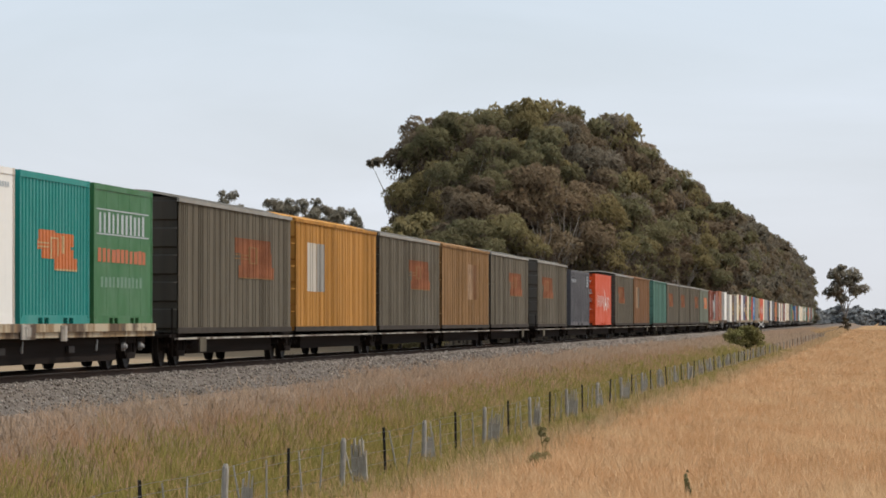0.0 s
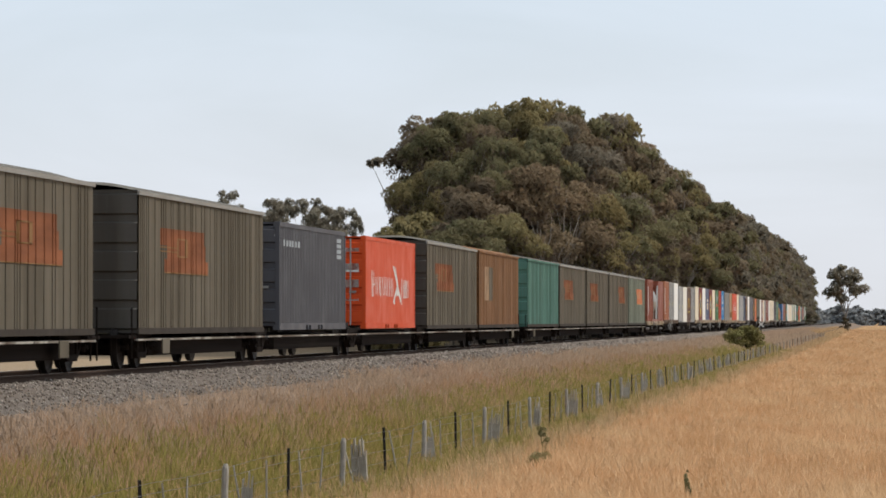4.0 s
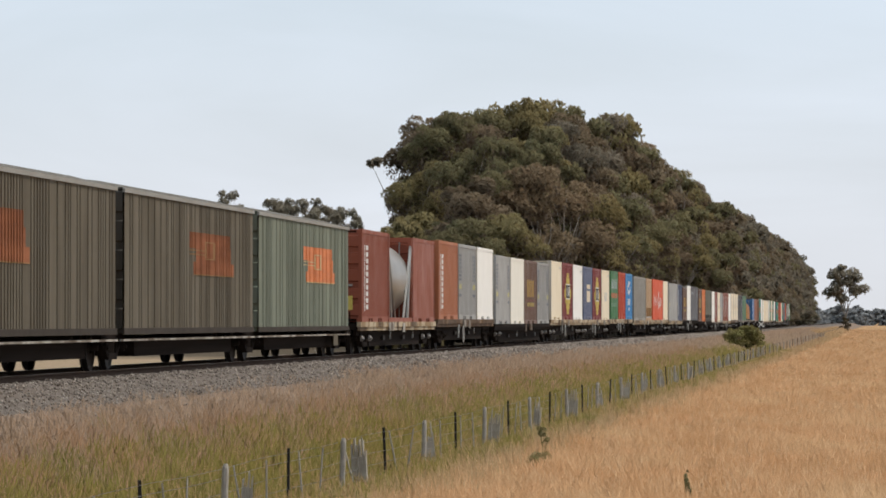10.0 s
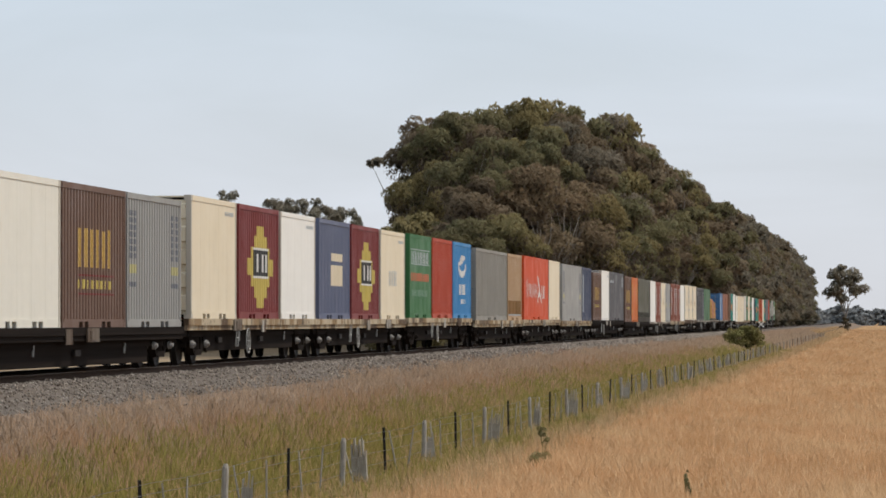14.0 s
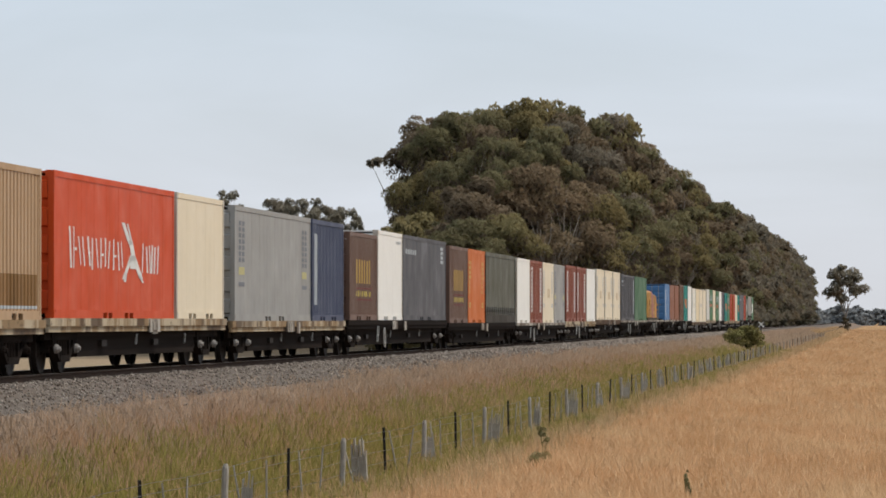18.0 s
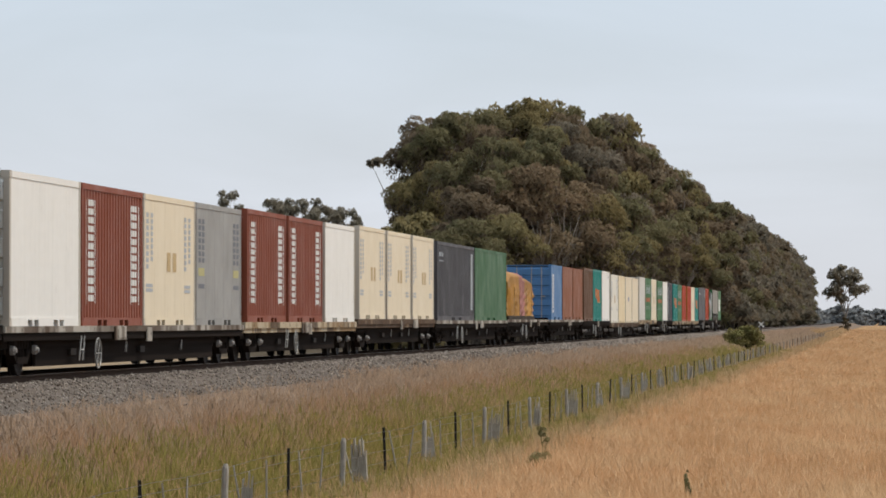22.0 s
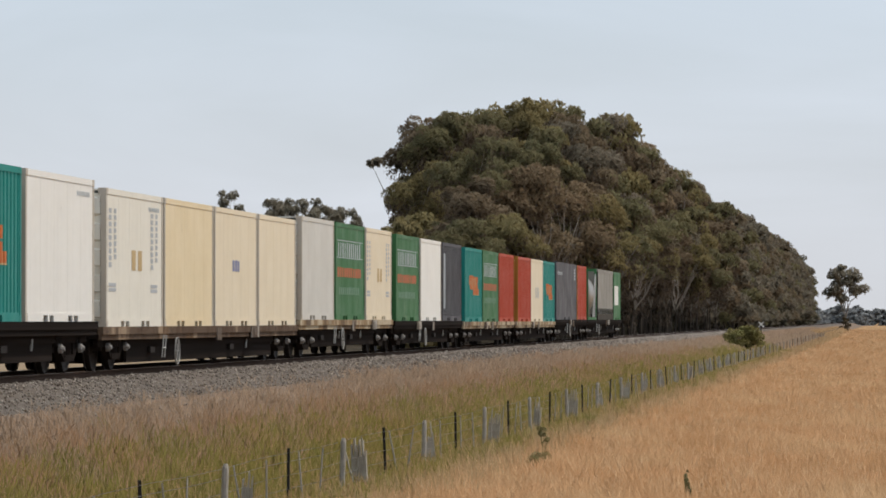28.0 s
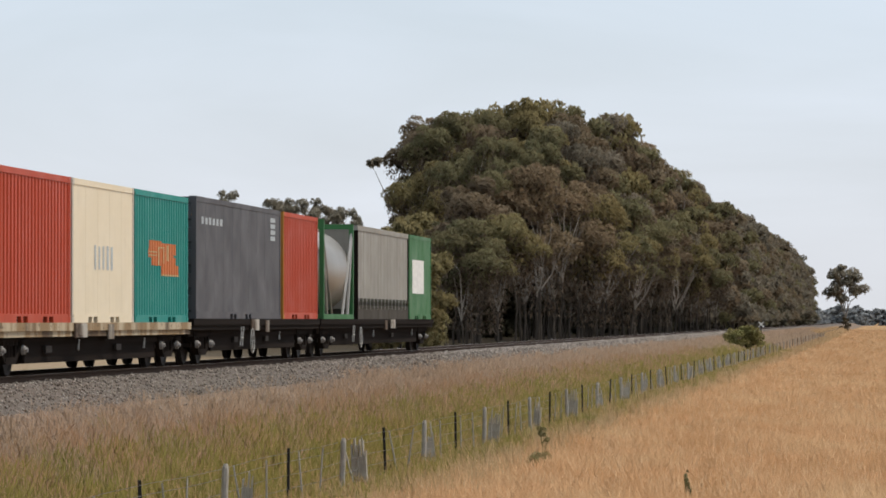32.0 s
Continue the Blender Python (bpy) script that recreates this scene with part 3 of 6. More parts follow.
def mk_ship(top, L, H):
    r, b = random.Random(7), Build()
    x = 0.11
    for i in range(13):
        z0, z1 = (0.365, 0.65) if i in (0, 1) else (0.43 + r.uniform(-0.01, 0.015), 0.645 + r.uniform(-0.02, 0.01))
        lean = r.choice((0, 0, 0.012, -0.012, 0.018))
        slant(b, L, H, x, z0, x + lean, z1, r.uniform(0.006, 0.012))
        if i % 3 == 1:
            zm = 0.5 * (z0 + z1)
            slant(b, L, H, x + 0.008, zm, x + 0.008, zm + 0.018, 0.018, 0.006)
        x += r.uniform(0.028, 0.042)
    x = 0.71
    for i in range(6):
        slant(b, L, H, x, 0.44 + r.uniform(-0.01, 0.02), x + r.choice((0, 0.008, -0.008)), 0.655, r.uniform(0.008, 0.014))
        x += r.uniform(0.024, 0.034)
    for xa, za, xb, zb, w in ((0.525, 0.295, 0.585, 0.45, 0.028), (0.57, 0.30, 0.61, 0.45, 0.012), (0.585, 0.42, 0.615, 0.56, 0.035), (0.60, 0.53, 0.53, 0.71, 0.026), (0.61, 0.53, 0.68, 0.70, 0.034), (0.59, 0.54, 0.60, 0.63, 0.05), (0.555, 0.66, 0.545, 0.73, 0.018), (0.665, 0.67, 0.705, 0.73, 0.018)):
        slant(b, L, H, xa, za, xb, zb, w, 0.008)
    mark_part(top, b, "mark_white", "white lettering strokes and star emblem")


def mk_k(top, L, H):
    mark_part(top, bars_row(Build(), L, H, 0.24, 0.80, 0.29, 0.575, 6, 0.55, 11), "mark_gold", "gold lettering bars")
    rule = Build()
    for z in (0.625, 0.755):
        plate(rule, L, H, 0.24, 0.82, z, z + 0.012)
    mark_part(top, rule, "maroon", "thin maroon rule")
    b = bars_row(Build(), L, H, 0.24, 0.80, 0.66, 0.725, 8, 0.55, 12)
    mark_part(top, b, "mark_yellow", "small gold lettering bars")


def mk_diamond(top, L, H):
    b = Build()
    for x0, x1, z0, z1, k in ((0.46, 0.62, 0.17, 0.90, 0), (0.38, 0.70, 0.26, 0.81, 1), (0.30, 0.78, 0.36, 0.71, 2), (0.22, 0.86, 0.46, 0.61, 3)):
        plate(b, L, H, x0, x1, z0, z1, 0.004 + 0.0012 * k)
    mark_part(top, b, "mark_yellow", "stepped yellow diamond emblem")
    mark_part(top, plate(Build(), L, H, 0.37, 0.73, 0.38, 0.62, 0.012), "mark_black")
    b = Build()
    for x0 in (0.43, 0.56, 0.65):
        plate(b, L, H, x0, x0 + 0.045, 0.42, 0.58, 0.015)
    plate(b, L, H, 0.36, 0.74, 0.365, 0.385, 0.015)
    plate(b, L, H, 0.36, 0.74, 0.615, 0.635, 0.015)
    mark_part(top, b, "mark_white", "white lettering bars")


def mk_sign(top, L, H):
    b = plate(Build(), L, H, 0.38, 0.78, 0.45, 0.66)
    plate(b, L, H, 0.40, 0.76, 0.33, 0.41)
    mark_part(top, b, "cream", "pale square sign")


def mk_bird(top, L, H):
    b, n = Build(), 26
    for k in range(n):
        t = math.radians(-205 + 215 * k / (n - 1))
        w = 0.012 + 0.045 * math.sin(math.pi * (k + 0.5) / n)
        x, z = 0.51 + 0.185 * math.cos(t), 0.315 - 0.115 * math.sin(t)
        plate(b, L, H, x - 0.018, x + 0.018, z - w, z + w * 0.5, 0.004 + 0.0002 * k)
    for x0, x1, z0, z1 in ((0.44, 0.62, 0.165, 0.235), (0.38, 0.54, 0.205, 0.275), (0.34, 0.44, 0.25, 0.30), (0.58, 0.66, 0.175, 0.215)):
        plate(b, L, H, x0, x1, z0, z1, 0.011)
    mark_part(top, b, "mark_white", "white swooping bird emblem")
    b = bars_row(Build(), L, H, 0.34, 0.70, 0.54, 0.685, 5, 0.7, 21)
    bars_row(b, L, H, 0.46, 0.70, 0.745, 0.805, 5, 0.6, 22)
    mark_part(top, b, "mark_white", "white lettering bars")


def mk_low_band(top, L, H):
    mark_part(top, plate(Build(), L, H, 0.04, 0.96, 0.70, 0.905), "van_brown", "darker stained lower band")
    mark_part(top, plate(Build(), L, H, 0.05, 0.95, 0.905, 0.925), "mark_grey", "pale scuffed strip")


def mk_cols(top, L, H):
    k = 1.0 if L < 8 else 0.55
    b, y = Build(), Build()
    for x in (0.05, 0.95 - 0.13 * k):
        for dx in (0, 0.075 * k):
            column(b, L, H, x + dx, x + dx + 0.05 * k, 0.13, 0.50, 7)
        column(y, L, H, x, x + 0.125 * k, 0.53, 0.62, 1)
        column(b, L, H, x, x + 0.125 * k, 0.66, 0.71, 1)
    mark_part(top, b, "mark_dark", "faint dark columns of lettering bars")
    mark_part(top, y, "mark_pale_yellow", "faded yellow blocks")


def mk_gilt(top, L, H):
    b = Build()
    for x in (0.05, 0.80):
        column(b, L, H, x, x + 0.05, 0.16, 0.62, 7)
        column(b, L, H, x + 0.07, x + 0.12, 0.16, 0.42, 4)
        column(b, L, H, x + 0.01, x + 0.11, 0.72, 0.80, 2)
    mark_part(top, b, "mark_gold", "faded gold columns of lettering bars")


def mk_ends(top, L, H):
    b = Build()
    for x in (0.07, 0.80):
        plate(b, L, H, x, x + 0.012, 0.11, 0.84)
        column(b, L, H, x + 0.03, x + 0.12, 0.11, 0.84, 12)
        plate(b, L, H, x + 0.135, x + 0.147, 0.11, 0.84)
    mark_part(top, b, "mark_white", "white columns of lettering bars")


def mk_cool(top, L, H):
    b = Build()
    for x in (0.05, 0.78):
        column(b, L, H, x, x + 0.045, 0.14, 0.58, 9)
        column(b, L, H, x + 0.085, x + 0.125, 0.14, 0.52, 8)
        column(b, L, H, x, x + 0.12, 0.68, 0.75, 2)
    mark_part(top, b, "mark_cool", "blue-grey columns of lettering bars")
    b = plate(Build(), L, H, 0.44, 0.51, 0.43, 0.58)
    plate(b, L, H, 0.55, 0.62, 0.43, 0.58)
    mark_part(top, b, "mark_ochre", "two small ochre panels")


def mk_corner(top, L, H):
    b = bars_row(Build(), L, H, 0.06, 0.30, 0.16, 0.22, 6, 0.7, 31)
    column(b, L, H, 0.87, 0.93, 0.08, 0.30, 4)
    mark_part(top, b, "mark_grey", "small pale lettering bars")


def mk_tag(top, L, H):
    b = bars_row(Build(), L, H, 0.05, 0.16, 0.13, 0.185, 3, 0.75, 33)
    plate(b, L, H, 0.05, 0.17, 0.235, 0.245)
    mark_part(top, b, "mark_grey", "small pale lettering bars")


def mk_scuff(top, L, H):
    b = Build()
    for x, z0, z1 in ((0.045, 0.26, 0.44), (0.075, 0.24, 0.38), (0.06, 0.46, 0.50), (0.94, 0.80, 0.92)):
        plate(b, L, H, x, x + 0.006, z0, z1)
    mark_part(top, b, "mark_faint", "thin pale scuffs")


def mk_stripe(top, L, H):
    mark_part(top, plate(Build(), L, H, 0.08, 0.16, 0.14, 0.84), "mark_grey", "tall pale stripe")


def mk_end_stripe(top, L, H):
    mark_part(top, plate(Build(), L, H, 0.90, 0.955, 0.10, 0.86), "mark_grey", "tall pale stripe")


def mk_left_column(top, L, H):
    b = Build()
    plate(b, L, H, 0.10, 0.13, 0.17, 0.88)
    column(b, L, H, 0.16, 0.24, 0.17, 0.88, 10)
    mark_part(top, b, "mark_white", "white column of lettering bars")


def mk_id(top, L, H):
    b = bars_row(Build(), L, H, 0.74, 0.94, 0.09, 0.125, 6, 0.7, 41)
    mark_part(top, b, "mark_grey", "small lettering bars")


def mk_words(top, L, H):
    b = bars_row(Build(), L, H, 0.35, 0.68, 0.44, 0.62, 5, 0.45, 51)
    mark_part(top, b, "mark_grey", "grey lettering bars")


def mk_badge(top, L, H):
    mark_part(top, bars_row(Build(), L, H, 0.41, 0.59, 0.43, 0.53, 3, 0.8, 61), "mark_blue", "small blue emblem")


def mk_doors(top, L, H):
    b = Build()
    for z, h in ((2.2, 0.10), (1.62, 0.24), (1.18, 0.22), (0.80, 0.04)):
        for y in (-0.82, -0.30, 0.28, 0.78):
            b.box(-L / 2 + 0.0, -L / 2 + 0.016, y - 0.2, y + 0.2, z, z + h)
    mark_part(top, b, "mark_white", "white door labels")


def mk_amber(top, L, H):
    """The door end painted in another colour."""
    for c in top.children:
        if c.name.startswith("door") or (c.name.startswith(("corner_post", "corner_casting")) and c.location.x < 0):
            c.material_slots[0].material = M["van_yellow"]


def mk_placard(top, L, H):
    part("placard", Build().box(-L / 2 - 0.01, -L / 2 + 0.006, -0.95, -0.55, 0.35, 0.75), "mark_yellow", top, "yellow placard on the door")


def mk_box_window(top, L, H):
    b = plate(Build(), L, H, 0.14, 0.66, 0.29, 0.69)
    mark_part(top, b, "mark_white", "white rectangular panel")


MARKS = {"tnt": mk_tnt, "royal": mk_royal, "ship": mk_ship, "k": mk_k, "diamond": mk_diamond, "sign": mk_sign, "bird": mk_bird, "cols": mk_cols, "gilt": mk_gilt, "ends": mk_ends, "cool": mk_cool,
         "corner": mk_corner, "stripe": mk_stripe, "end_stripe": mk_end_stripe, "left_column": mk_left_column, "id": mk_id, "words": mk_words, "badge": mk_badge, "panel": mk_box_window, "doors": mk_doors, "amber": mk_amber, "placard": mk_placard, "low_band": mk_low_band, "tag": mk_tag, "scuff": mk_scuff}


# -- running gear --
def wheelset_mesh():
    b, n = Build(), 20
    for side in (-1, 1):
        rim = [(0.49, side * 0.70), (0.49, side * 0.725), (0.46, side * 0.735), (0.455, side * 0.83), (0.40, side * 0.83), (0.36, side * 0.80), (0.16, side * 0.77), (0.12, side * 0.83)]
        vs = [(r * math.cos(2 * math.pi * i / n), y, r * math.sin(2 * math.pi * i / n)) for r, y in rim for i in range(n)]
        fs = []
        for k in range(len(rim) - 1):
            for i in range(n):
                q = (k * n + i, k * n + (i + 1) % n, k * n + n + (i + 1) % n, k * n + n + i)
                fs.append(q if side > 0 else tuple(reversed(q)))
        b.add(vs, fs)
    b.tube((0, -0.98, 0), (0, 0.98, 0), 0.075, n=10)
    return b


def sideframe_mesh():
    """A cast bogie side: arched top bar, sloping bottom bar, a spring window."""
    b = Build()
    for y in (0,):
        b.box(-1.15, 1.15, y - 0.08, y + 0.08, 0.62, 0.76)
        b.box(-0.42, 0.42, y - 0.09, y + 0.09, 0.22, 0.34)
        for sx in (-1, 1):
            b.add([(sx * 0.42, y - 0.08, 0.22), (sx * 0.42, y + 0.08, 0.22), (sx * 0.42, y - 0.08, 0.34), (sx * 0.42, y + 0.08, 0.34), (sx * 0.95, y - 0.08, 0.56), (sx * 0.95, y + 0.08, 0.56), (sx * 0.95, y - 0.08, 0.68), (sx * 0.95, y + 0.08, 0.68)],
                  [(0, 1, 5, 4), (2, 6, 7, 3), (0, 4, 6, 2), (1, 3, 7, 5), (0, 2, 3, 1), (4, 5, 7, 6)])
            b.box(sx * 0.5 - 0.06, sx * 0.5 + 0.06, y - 0.07, y + 0.07, 0.34, 0.64)
            b.box(sx * 0.9 - 0.17, sx * 0.9 + 0.17, y - 0.08, y + 0.08, 0.50, 0.66)
        for k in (-0.22, 0, 0.22):
            b.tube((k, y, 0.34), (k, y, 0.62), 0.075, n=8)
    return b


def bogie(parent, x, bright=True):
    bo = part("bogie", cached(("bogie",), lambda: Build().box(-0.22, 0.22, -1.0, 1.0, 0.42, 0.70).box(-1.0, 1.0, -0.12, 0.12, 0.5, 0.62)), "black_steel", parent, "grimy black two-axle bogie", at=(x, 0, 0))
    for y in (-1.0, 1.0):
        part("side_frame", cached(("side_frame",), sideframe_mesh), "black_steel", bo, at=(0, y, 0))
    for dx in (-0.9, 0.9):
        w = part("wheelset", cached(("wheelset",), wheelset_mesh), "wheel", bo)
        w.matrix_parent_inverse = Matrix.Translation((dx, 0, 0.46))
        WHEELSETS.append(w)
        for y in (-1.1, 1.1):
            part("axle_box", cached(("axle_box", y), lambda: Build().tube((0, 0, 0), (0, 0.06 * y, 0), 0.085, 0.08, n=12).tube((0, 0.06 * y, 0), (0, 0.10 * y, 0), 0.055, 0.04, n=10)), "axle_box" if bright else "black_steel", bo, at=(dx, y * 0.98, 0.46))
    return bo


def brake_ring():
    b, n = Build(), 18
    for r0, r1 in ((0.26, 0.30),):
        for i in range(n):
            a, c = 2 * math.pi * i / n, 2 * math.pi * (i + 1) / n
            b.tube((0.28 * math.cos(a), 0, 0.28 * math.sin(a)), (0.28 * math.cos(c), 0, 0.28 * math.sin(c)), 0.016, n=5, caps=False)
    for i in range(3):
        a = math.pi * i / 3
        b.tube((-0.28 * math.cos(a), 0, -0.28 * math.sin(a)), (0.28 * math.cos(a), 0, 0.28 * math.sin(a)), 0.011, n=4)
    return b


def flat_wagon(s0, s1, z, edge, label, bright, extras):
    """A skeletal container wagon: deck edges, centre sill, cross bearers, ladders, brake wheel and two bogies. z: deck height."""
    L = s1 - s0
    top = tagged(new("flat_wagon"), label, "railway wagon", "wagons of the train")
    h = L / 2
    thick = 0.10 if edge == "deck_grey" else 0.135
    for y in (-1.22, 1.12):
        part("side_sill", cached(("side_sill", round(L, 1), y, thick), lambda: Build().box(-h, h, y - 0.012 if y < 0 else y, y + 0.10 if y < 0 else y + 0.112, -thick, 0.012)), edge, top)
        part("sill_flange", cached(("sill_flange", round(L, 1), y), lambda: Build().box(-h, h, y + 0.02, y + 0.08, -0.24, -0.09)), edge if edge in ("deck", "deck_rust") else "black_steel", top)
    part("centre_sill", cached(("centre_sill", round(L, 1)), lambda: Build().box(-h + 0.2, h - 0.2, -0.30, 0.30, -0.34, -0.03).box(-h + 3.3, h - 3.3, -0.62, 0.62, -0.72, -0.26)), "black_steel", top)

    def bearers():
        n = max(5, round(L / 3.1))
        for i in range(n + 1):
            x = -h + 0.15 + (L - 0.3) * i / n
            part("cross_bearer", cached(("cross_bearer",), lambda: Build().box(-0.09, 0.09, -1.15, 1.15, -0.22, -0.02)), "black_steel", top, at=(x, 0, 0))
    bearers()
    for sx in (-1, 1):
        part("coupler", cached(("coupler",), lambda: Build().box(-0.55, 0.35, -0.10, 0.10, -0.32, -0.10).box(0.2, 0.48, -0.17, 0.17, -0.36, -0.06)), "black_steel", top, at=pose(sx * h, 0, 0, 0, 0, 0 if sx > 0 else 180))
        bo = bogie(top, sx * (h - 2.0), bright)
        bo.matrix_basis = Matrix.Translation((sx * (h - 2.0), 0, -z))
    part("brake_gear", cached(("brake_gear",), lambda: Build().tube((-1.2, -0.75, -0.5), (0.2, -0.75, -0.5), 0.2, n=10).box(0.6, 1.3, -0.95, -0.6, -0.62, -0.32).tube((-2.6, -0.5, -0.55), (2.6, -0.5, -0.55), 0.03, n=5)), "black_steel", top)
    if extras:
        part("brake_wheel", cached(("brake_wheel",), brake_ring), "galv", top, "white hand brake wheel", at=(-h + 7.9, -1.26, -0.5))
        for dx in (0, 0.3):
            part("grab_handle", cached(("grab_handle",), lambda: Build().tube((0, 0, -0.05), (-0.2, 0, -0.5), 0.014, n=5)), "galv", top, "pale grab handle", at=(-h + 6.4 + dx, -1.24, -0.12))
        part("step", cached(("step",), lambda: Build().tube((-0.06, 0, -0.3), (0.24, 0, -0.3), 0.014, n=5)), "light_grey", top, at=(-h + 6.4, -1.24, -0.12))
    for y in (-1.04, 0.99):
        part("side_girder", cached(("side_girder", round(L, 1), y), lambda: Build().box(-h + 3.3, h - 3.3, y, y + 0.05, -0.70, -0.30)), "black_steel", top)
        part("sole_bar", cached(("sole_bar", round(L, 1), y), lambda: Build().box(-h + 0.3, h - 0.3, y - 0.02, y + 0.06, -0.38, -0.16)), "black_steel", top)
    r = random.Random(int(s0 * 10))
    part("stake_pocket", cached(("stake_pocket",), lambda: Build().box(-0.55, 0.55, -0.03, 0.0, -0.26, 0.0).box(-0.3, 0.2, -0.045, -0.02, -0.22, -0.05)), "deck_grey", top, "pale scuffed plate", at=(-h + L * r.uniform(0.3, 0.8), -1.236, 0))
    for i in range(4):
        x = -h + 4.2 + (L - 8.4) * (i + r.uniform(0.1, 0.9)) / 4
        part("valve", cached(("valve", i % 2), lambda: Build().tube((0, 0, -0.5), (0.05, 0, -0.3), 0.025, n=6) if i % 2 else Build().box(-0.25, 0.25, -0.06, 0.0, -0.52, -0.40)), "galv" if i % 2 else "wheel", top, at=(x, -1.06, 0))
    part("air_pipe", cached(("air_pipe", round(L, 1)), lambda: Build().tube((-h + 1.0, -1.0, -0.30), (h - 1.0, -1.0, -0.30), 0.022, n=5)), "black_steel", top)
    part("sign_plate", cached(("sign_plate",), lambda: Build().box(-0.28, 0.28, -0.012, 0.012, -0.30, -0.02)), "deck_grey", top, "pale number plate", at=(0.6, -1.235, 0))
    return ride(top, (s0 + s1) / 2, z)


# the middle height is raised slightly to fit the camera's view
TALL, FIT_H, LOW = 2.896, 2.65, 2.47
T20, T40 = 6.058, 12.192
WORDS = {"ivory": "ivory white", "teal": "teal green", "green": "dark green", "white": "off-white", "cream": "cream", "grey": "mid grey", "red": "brick red", "brown": "brown", "oxide": "dull oxide red", "rust": "faded rust red",
         "maroon": "deep maroon", "blue": "bright blue", "navy": "navy blue", "slate": "dark slate grey", "orange": "orange", "olive": "olive green", "yellow": "pale yellow", "tan": "tan brown",
         "mid_blue": "mid blue", "taupe": "taupe grey", "light_grey": "light grey", "bright_green": "mid green", "steel_blue": "steel blue", "russet": "dull russet", "signal_red": "bright red", "chocolate": "chocolate brown"}


def load(s, gap, z, items):
    """Sets containers one behind the other. Each item: paint, wall, size, marks."""
    for it in items.split():
        paint_key, style, size, *marks = it.split("-")
        L = T40 if "4" in size else T20
        H = TALL if "t" in size else LOW if "l" in size else FIT_H
        label = "%s %s steel shipping container, %s" % (WORDS[paint_key], "ribbed" if style == "c" else "smooth-sided", "forty-foot long" if L == T40 else "twenty-foot long")
        if marks:
            label += ", painted emblem" if marks[0] in ("tnt", "royal", "ship", "k", "diamond", "bird", "badge", "sign") else ", lettering bars"
        container(paint_key, style, L, H, s + L / 2, z, label, " ".join(marks))
        s += L + gap
    return s - gap


# each wagon: where its first load starts, the gap between loads, deck height, edge paint, bright axle ends, brake wheel, and its load
DECK = 1.0
WAGONS = [
    (-9.9, 0.42, 0.90, "deck", True, False, "white-f-2-id teal-c-2-tnt green-f-2-royal"),
    (275.3, 0.20, 0.92, "deck", True, False, "oxide-c-2-left_column-placard tank oxide-f-2"),
    (295.2, 0.33, DECK, "deck_rust", False, True, "rust-c-2-left_column grey-c-2-cols white-f-2"),
    (315.1, 0.18, 0.83, "black_steel", True, False, "grey-f-2-cols ivory-f-2 chocolate-c-2-k grey-c-2-cols"),
    (341.1, 0.37, DECK, "deck", True, True, "cream-f-2-id maroon-c-2-diamond white-f-2-id"),
    (360.75, 0.43, DECK, "deck", True, True, "steel_blue-c-2-sign maroon-c-2-diamond cream-f-2-id-words"),
    (381.1, 0.33, 1.04, "deck", False, True, "green-f-2-royal red-c-2 blue-c-2-bird"),
    (401.75, 0.42, 0.97, "deck", False, False, "taupe-c-4 tan-c-2-low_band"),
    (421.5, 0.33, DECK, "deck", True, False, "signal_red-f-4-ship cream-f-2"),
    (441.6, 0.36, 0.95, "deck", True, False, "grey-f-4-cols navy-c-2-stripe"),
    (461.5, 0.20, 0.97, "black_steel", True, True, "chocolate-c-2l-k white-f-2-id slate-f-4-corner"),
    (487.4, 0.22, 0.88, "black_steel", False, False, "chocolate-c-2-k orange-f-2-gilt curtain"),
    (513.0, 0.15, 0.86, "deck_grey", True, True, "white-f-2 oxide-c-2-ends cream-f-2-cool grey-f-2-cols"),
    (538.6, 0.48, 0.92, "deck", True, True, "oxide-c-2-ends oxide-c-2-ends white-f-2"),
    (558.7, 0.43, DECK, "deck_rust", True, False, "cream-f-2-cool cream-f-2-cool cream-f-2-cool"),
    (578.8, 0.30, 0.96, "deck_grey", False, True, "slate-c-4-tag-end_stripe bright_green-f-4-scuff"),
    (604.4, 0.30, DECK, "deck_grey", False, True, "tarp"),
    (625.2, 0.36, DECK, "deck_grey", False, False, "mid_blue-f-2l-left_column russet-f-2l russet-f-2l"),
    (645.2, 0.33, 0.94, "black_steel", True, True, "brown-c-2 teal-c-2-tnt white-f-2-id"),
    (665.2, 0.20, 0.84, "deck_rust", True, True, "ivory-f-2-id-cool yellow-f-2 cream-f-2-badge cream-f-2"),
    (691.1, 0.33, 0.98, "deck", True, True, "light_grey-f-2 green-f-2-royal cream-f-2-cool"),
    (711.1, 0.43, 0.95, "black_steel", True, True, "green-f-2-royal white-f-2 slate-c-2-stripe"),
    (731.4, 0.38, 0.92, "deck", True, False, "teal-c-2-tnt green-f-2-royal red-c-2"),
    (752.2, 0.15, 0.92, "deck", True, False, "red-c-2-amber cream-f-2-words teal-c-2-tnt"),
    (771.7, 0.45, DECK, "black_steel", True, True, "slate-f-4-corner red-c-2-amber"),
]


